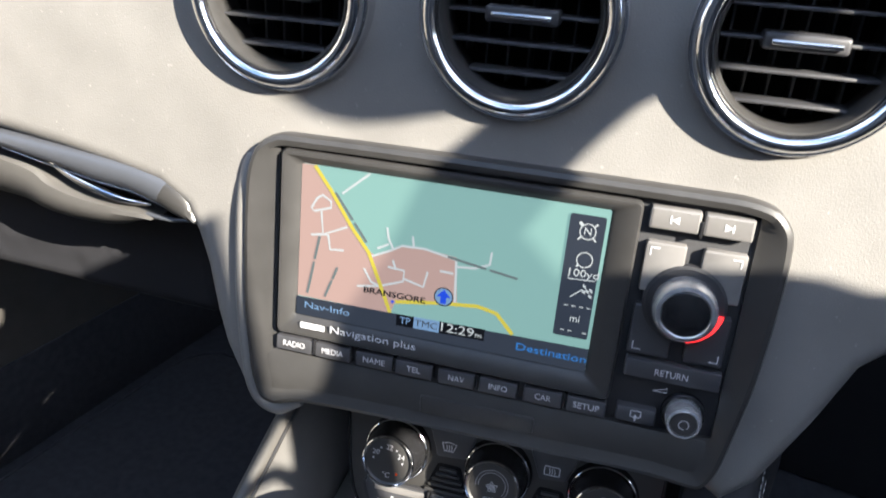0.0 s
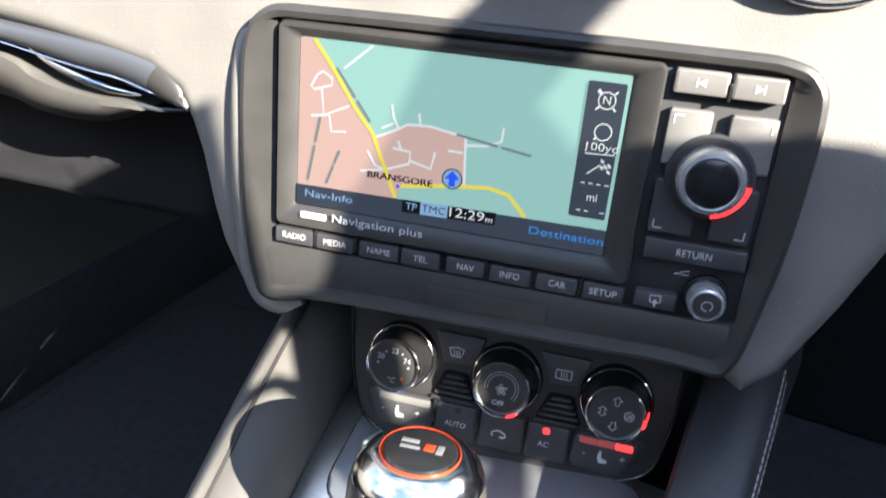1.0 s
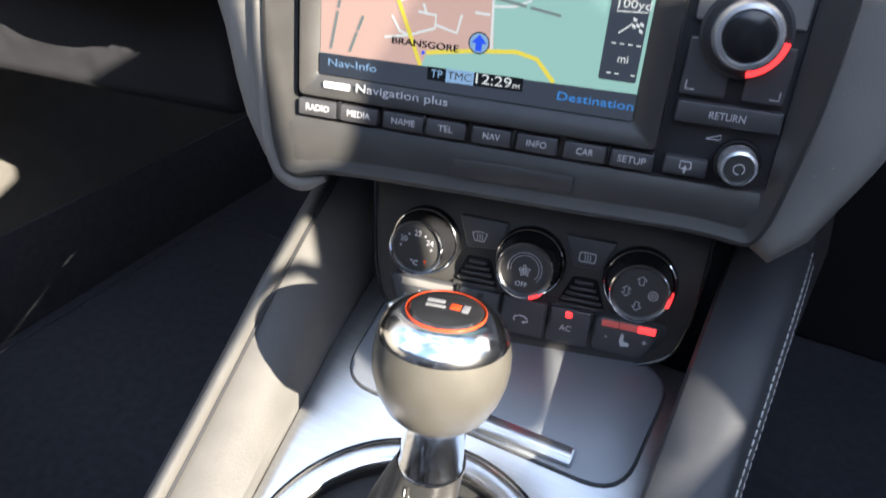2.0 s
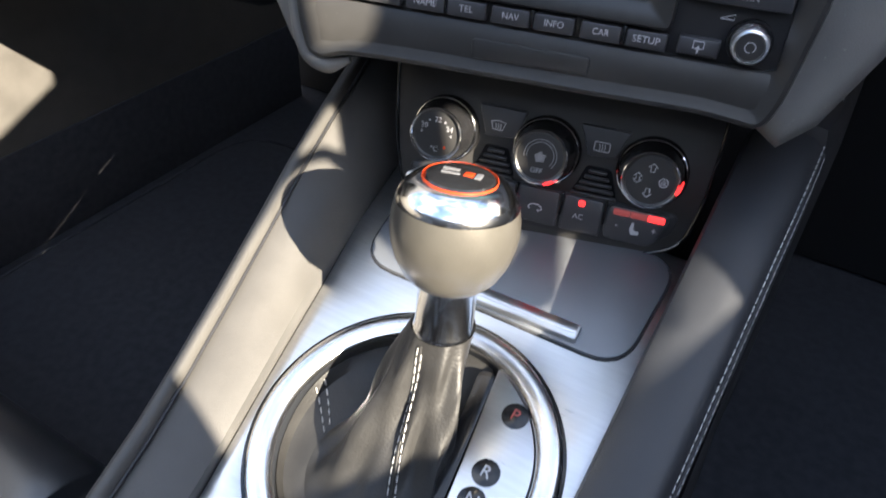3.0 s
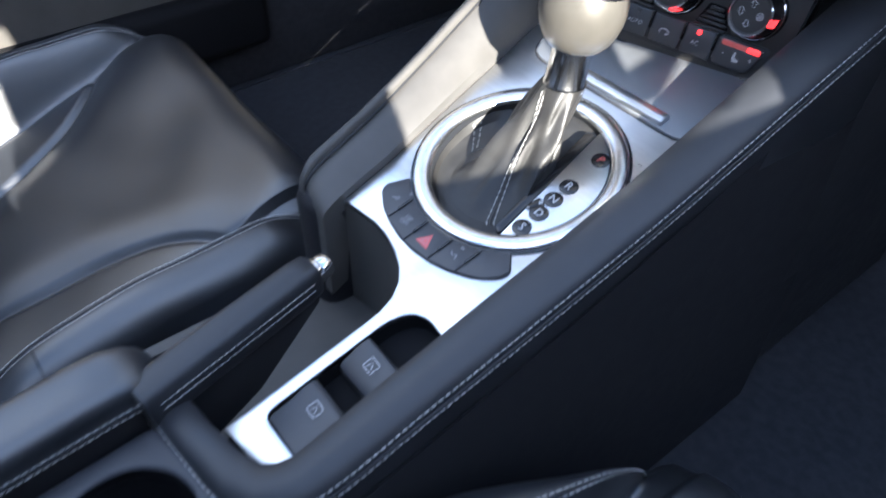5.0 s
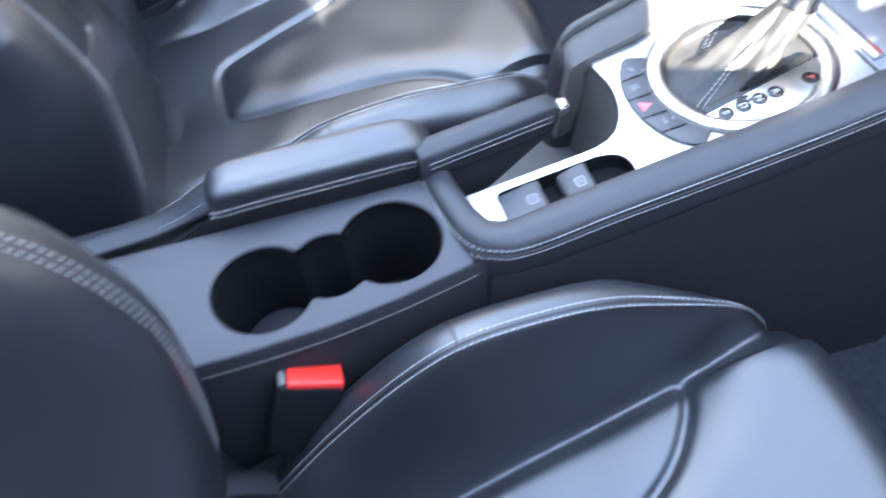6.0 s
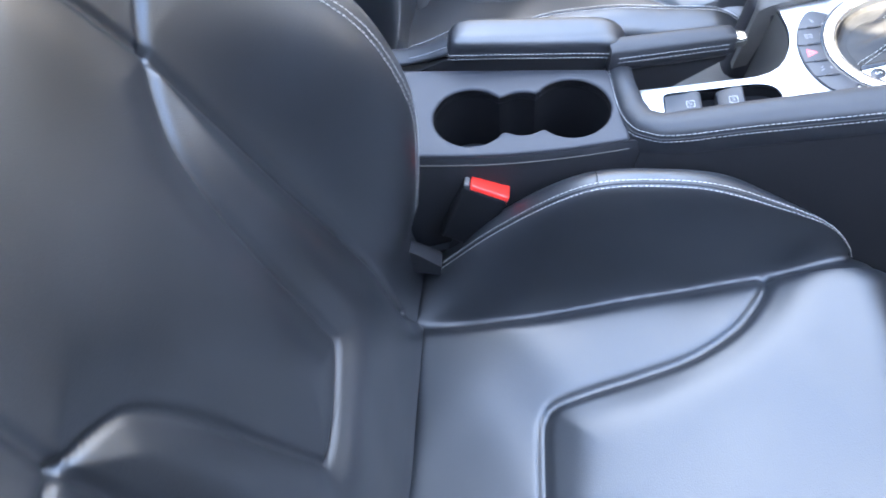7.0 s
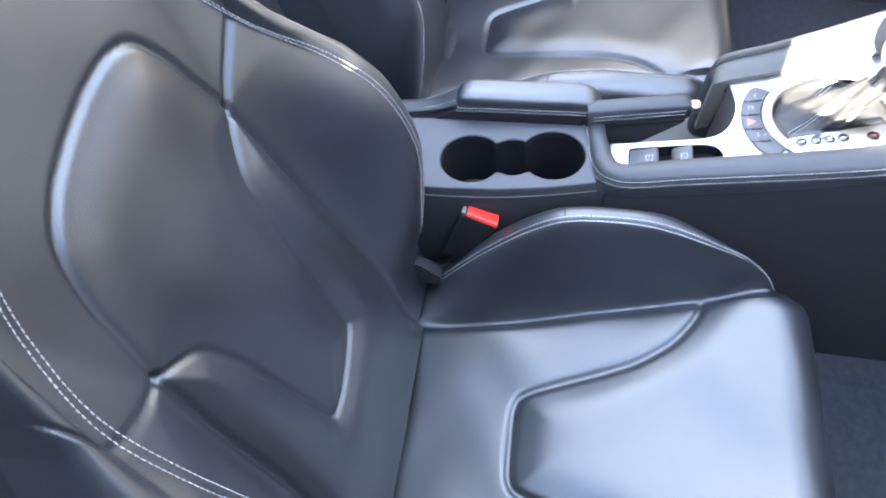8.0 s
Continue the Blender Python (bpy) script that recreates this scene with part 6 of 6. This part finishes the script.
    P = np.stack([UU.ravel(), VV.ravel()], 1)
    au = np.abs(P[:, 0])
    LEAN = 0.147
    RIM = ([0.17, 0.22, 0.26, 0.30, 0.37, 0.50], [0.262, 0.247, 0.224, 0.200, 0.176, 0.146])
    TOPI = [(-0.117, 0.2485), (-0.108, 0.287), (-0.100, 0.320), (-0.083, 0.3545), (-0.055, 0.370), (-0.024, 0.3745), (0.0, 0.375)]
    LOWI = [(-0.117, 0.2485), (-0.097, 0.232), (-0.080, 0.213), (-0.071, 0.188), (-0.064, 0.150), (-0.056, 0.070), (-0.050, 0.018), (-0.043, 0.003), (0.0, -0.002)]

    def leaned(line):
        return [(x, y - LEAN * x) for x, y in line]
    top_line = leaned(curve2(TOPI + [(-x, y) for x, y in TOPI[:-1]][::-1]))
    low_line = leaned(curve2(LOWI + [(-x, y) for x, y in LOWI[:-1]][::-1]))
    poly = top_line + low_line[::-1]
    VAL = [leaned([(s * 0.117, 0.2485), (s * 0.124, 0.17), (s * 0.130, 0.08), (s * 0.142, -0.04), (s * 0.150, -0.16)]) for s in (-1, 1)]
    RISE = {1: ([0.117, 0.140, 0.170, 0.205, 0.25, 0.27], [0.231, 0.238, 0.258, 0.290, 0.325, 0.335]), -1: ([0.117, 0.128, 0.141, 0.156, 0.178, 0.21, 0.27], [0.266, 0.277, 0.288, 0.301, 0.322, 0.350, 0.40])}
    FOLD = [curve2([(s * a, b) for a, b in zip(*RISE[s])]) for s in (-1, 1)]
    VS = P[:, 1] + LEAN * P[:, 0]
    VALN = np.interp(VS, [-0.17, -0.04, 0.08, 0.17, 0.2485, 0.30, 0.40, 0.56], [0.150, 0.142, 0.130, 0.124, 0.117, 0.128, 0.148, 0.16])
    HB = eased(P[:, 1], [-0.17, -0.10, -0.05, 0.013, 0.079, 0.14, 0.195, 0.26, 0.32, 0.42, 0.56], [0.006, 0.012, 0.030, 0.058, 0.080, 0.084, 0.074, 0.050, 0.034, 0.022, 0.010])
    n = HB * smoothstep(0.0, 1.0, (au - VALN) / (0.218 - VALN))
    fall = np.clip((au - 0.226) / 0.036, 0, 1)
    n -= (0.025 + 0.4 * HB) * (1 - np.sqrt(np.clip(1 - fall ** 2, 0, 1)))
    isin = inside(P, poly)
    d = seam_distance(P, [top_line, low_line])
    n += np.where(isin, 0.008 * (1 - np.exp(-(d / 0.026) ** 2)), 0.0)
    lobe = (~isin) & (au < VALN) & (VS < 0.2485)
    d2 = seam_distance(P, [low_line] + VAL)
    n += np.where(lobe, 0.010 * (1 - np.exp(-(d2 / 0.018) ** 2)), 0.0)
    n -= 0.0040 * np.exp(-(d / 0.0032) ** 2)
    n -= 0.0055 * np.exp(-(seam_distance(P, VAL) / 0.0034) ** 2)
    n -= 0.0040 * np.exp(-(seam_distance(P, FOLD) / 0.0032) ** 2)
    n += 0.0010 * np.sin(P[:, 0] * 47 + 2.0) * np.sin(P[:, 1] * 31 + 1.1 * np.sin(P[:, 0] * 20))
    topv = 0.47
    over = np.clip(P[:, 1] - topv, 0, None)
    n -= 9.0 * over ** 2
    n -= 0.02 * smoothstep(-0.02, -0.16, P[:, 1])
    hem = np.interp(P[:, 1], [0.17, 0.235, 0.30, 0.37, 0.43, 0.50], [0.212, 0.200, 0.175, 0.154, 0.138, 0.124])
    lim = np.interp(P[:, 1], *RIM)
    wu = np.where(au > hem, np.sign(P[:, 0]) * (hem + (au - hem) * (lim - hem) / (0.262 - hem)), P[:, 0])
    pts2 = [BK @ Vector((flip * u, v, w)) for u, v, w in zip(wu, P[:, 1], n)]
    mu, mv = (U[:-1] + U[1:]) / 2, (V[:-1] + V[1:]) / 2
    MU, MV = np.meshgrid(mu, mv, indexing="ij")
    Q = np.stack([MU.ravel(), MV.ravel()], 1)
    vq = np.interp(Q[:, 1] + LEAN * Q[:, 0], [-0.17, -0.04, 0.08, 0.17, 0.2485, 0.56], [0.150, 0.142, 0.130, 0.124, 0.117, 0.117])
    fq = np.where(Q[:, 0] > 0, np.interp(np.abs(Q[:, 0]), *RISE[1]), np.interp(np.abs(Q[:, 0]), *RISE[-1]))
    reg = np.where(inside(Q, poly), 0, 1)
    reg = np.where((reg == 1) & (Q[:, 1] > fq), 4, reg)
    reg = np.where((reg == 1) & (np.abs(Q[:, 0]) > vq), np.where(Q[:, 0] < 0, 2, 3), reg)
    sheet_regions(len(U), len(V), pts2, reg, ["backrest_insert", "backrest_lower", "backrest_bolster", "backrest_bolster", "backrest_shoulder"], LEATHER, st,
                  {"backrest_insert": "padded leather back insert", "backrest_bolster": "raised leather back bolster", "backrest_shoulder": "smooth leather shoulder panel"}, tuple(BK.to_3x3() @ Vector((0, 0, -0.05))), -flip)

    def back_path(line, lift=0.0022):
        out = []
        for u, v in line:
            i = int(np.argmin(np.abs(U - u)))
            j = int(np.clip(np.searchsorted(V, v), 1, len(V) - 1))
            f = (v - V[j - 1]) / (V[j] - V[j - 1])
            a, c = Vector(pts2[i * len(V) + j - 1]), Vector(pts2[i * len(V) + j])
            p = a.lerp(c, f)
            out.append(p + BK.to_3x3() @ Vector((0, 0, lift)))
        return smooth_path(out, 4)
    for s in (-1, 1):
        for off in ((0.0, 0.0072) if s > 0 else (0.004, 0.0095)):
            line = [(s * (0.090 + off), 0.46), (s * (0.110 + off), 0.395), (s * (0.138 + off), 0.338), (s * (0.168 + off), 0.282), (s * (0.178 + off), 0.225), (s * (0.178 + off), 0.15), (s * (0.178 + off), 0.08), (s * (0.180 + off), 0.0), (s * (0.184 + off), -0.05)] if s > 0 else [(s * (0.118 + off), 0.50), (s * (0.132 + off), 0.43), (s * (0.148 + off), 0.37), (s * (0.170 + off), 0.30), (s * (0.196 + off), 0.235), (s * (0.207 + off), 0.17), (s * (0.208 + off), 0.09), (s * (0.206 + off), 0.02), (s * (0.204 + off), -0.05)]
            part("stitching", stitches(back_path(line), 0.0036, 0.0013, 0.00042), THREAD, st, "pale grey double stitching")
    back_pts = []
    for v in (-0.16, 0.0, 0.17, 0.22, 0.26, 0.30, 0.37, 0.50):
        k = float(np.interp(v, *RIM)) - 0.007
        back_pts.append([BK @ Vector((u, v, w)) for u, w in ((-k, -0.03), (k, -0.03), (k - 0.035, -0.11), (0.035 - k, -0.11))])
    part("backrest_shell", loft(back_pts), LEATHER, st, "black leather back shell")
    for s in (-1, 1):
        side_pts = []
        for v, hb in ((-0.16, 0.0), (-0.05, 0.005), (0.013, 0.03), (0.08, 0.045), (0.14, 0.048), (0.195, 0.04), (0.26, 0.02), (0.32, 0.005), (0.42, -0.005), (0.50, -0.02)):
            k = float(np.interp(v, *RIM))
            side_pts.append([BK @ Vector((s * (k - 0.0065), v, hb - 0.03)), BK @ Vector((s * k, v, hb - 0.045)), BK @ Vector((s * (k - 0.007), v, -0.09)), BK @ Vector((s * (k - 0.022), v, -0.09)), BK @ Vector((s * (k - 0.022), v, hb - 0.03))])
        part("backrest_side", loft(side_pts), LEATHER, st, "black leather side")
    return st


car_seat(0.397, 0.0, 0.0, 1, 1.0, 1.0, "black leather driver's sports seat with pale double stitching")
car_seat(-0.400, -0.025, -0.045, -1, 1.38, 0.50, "black leather passenger sports seat with pale double stitching", (0.045, -0.026, -0.035), -0.03)
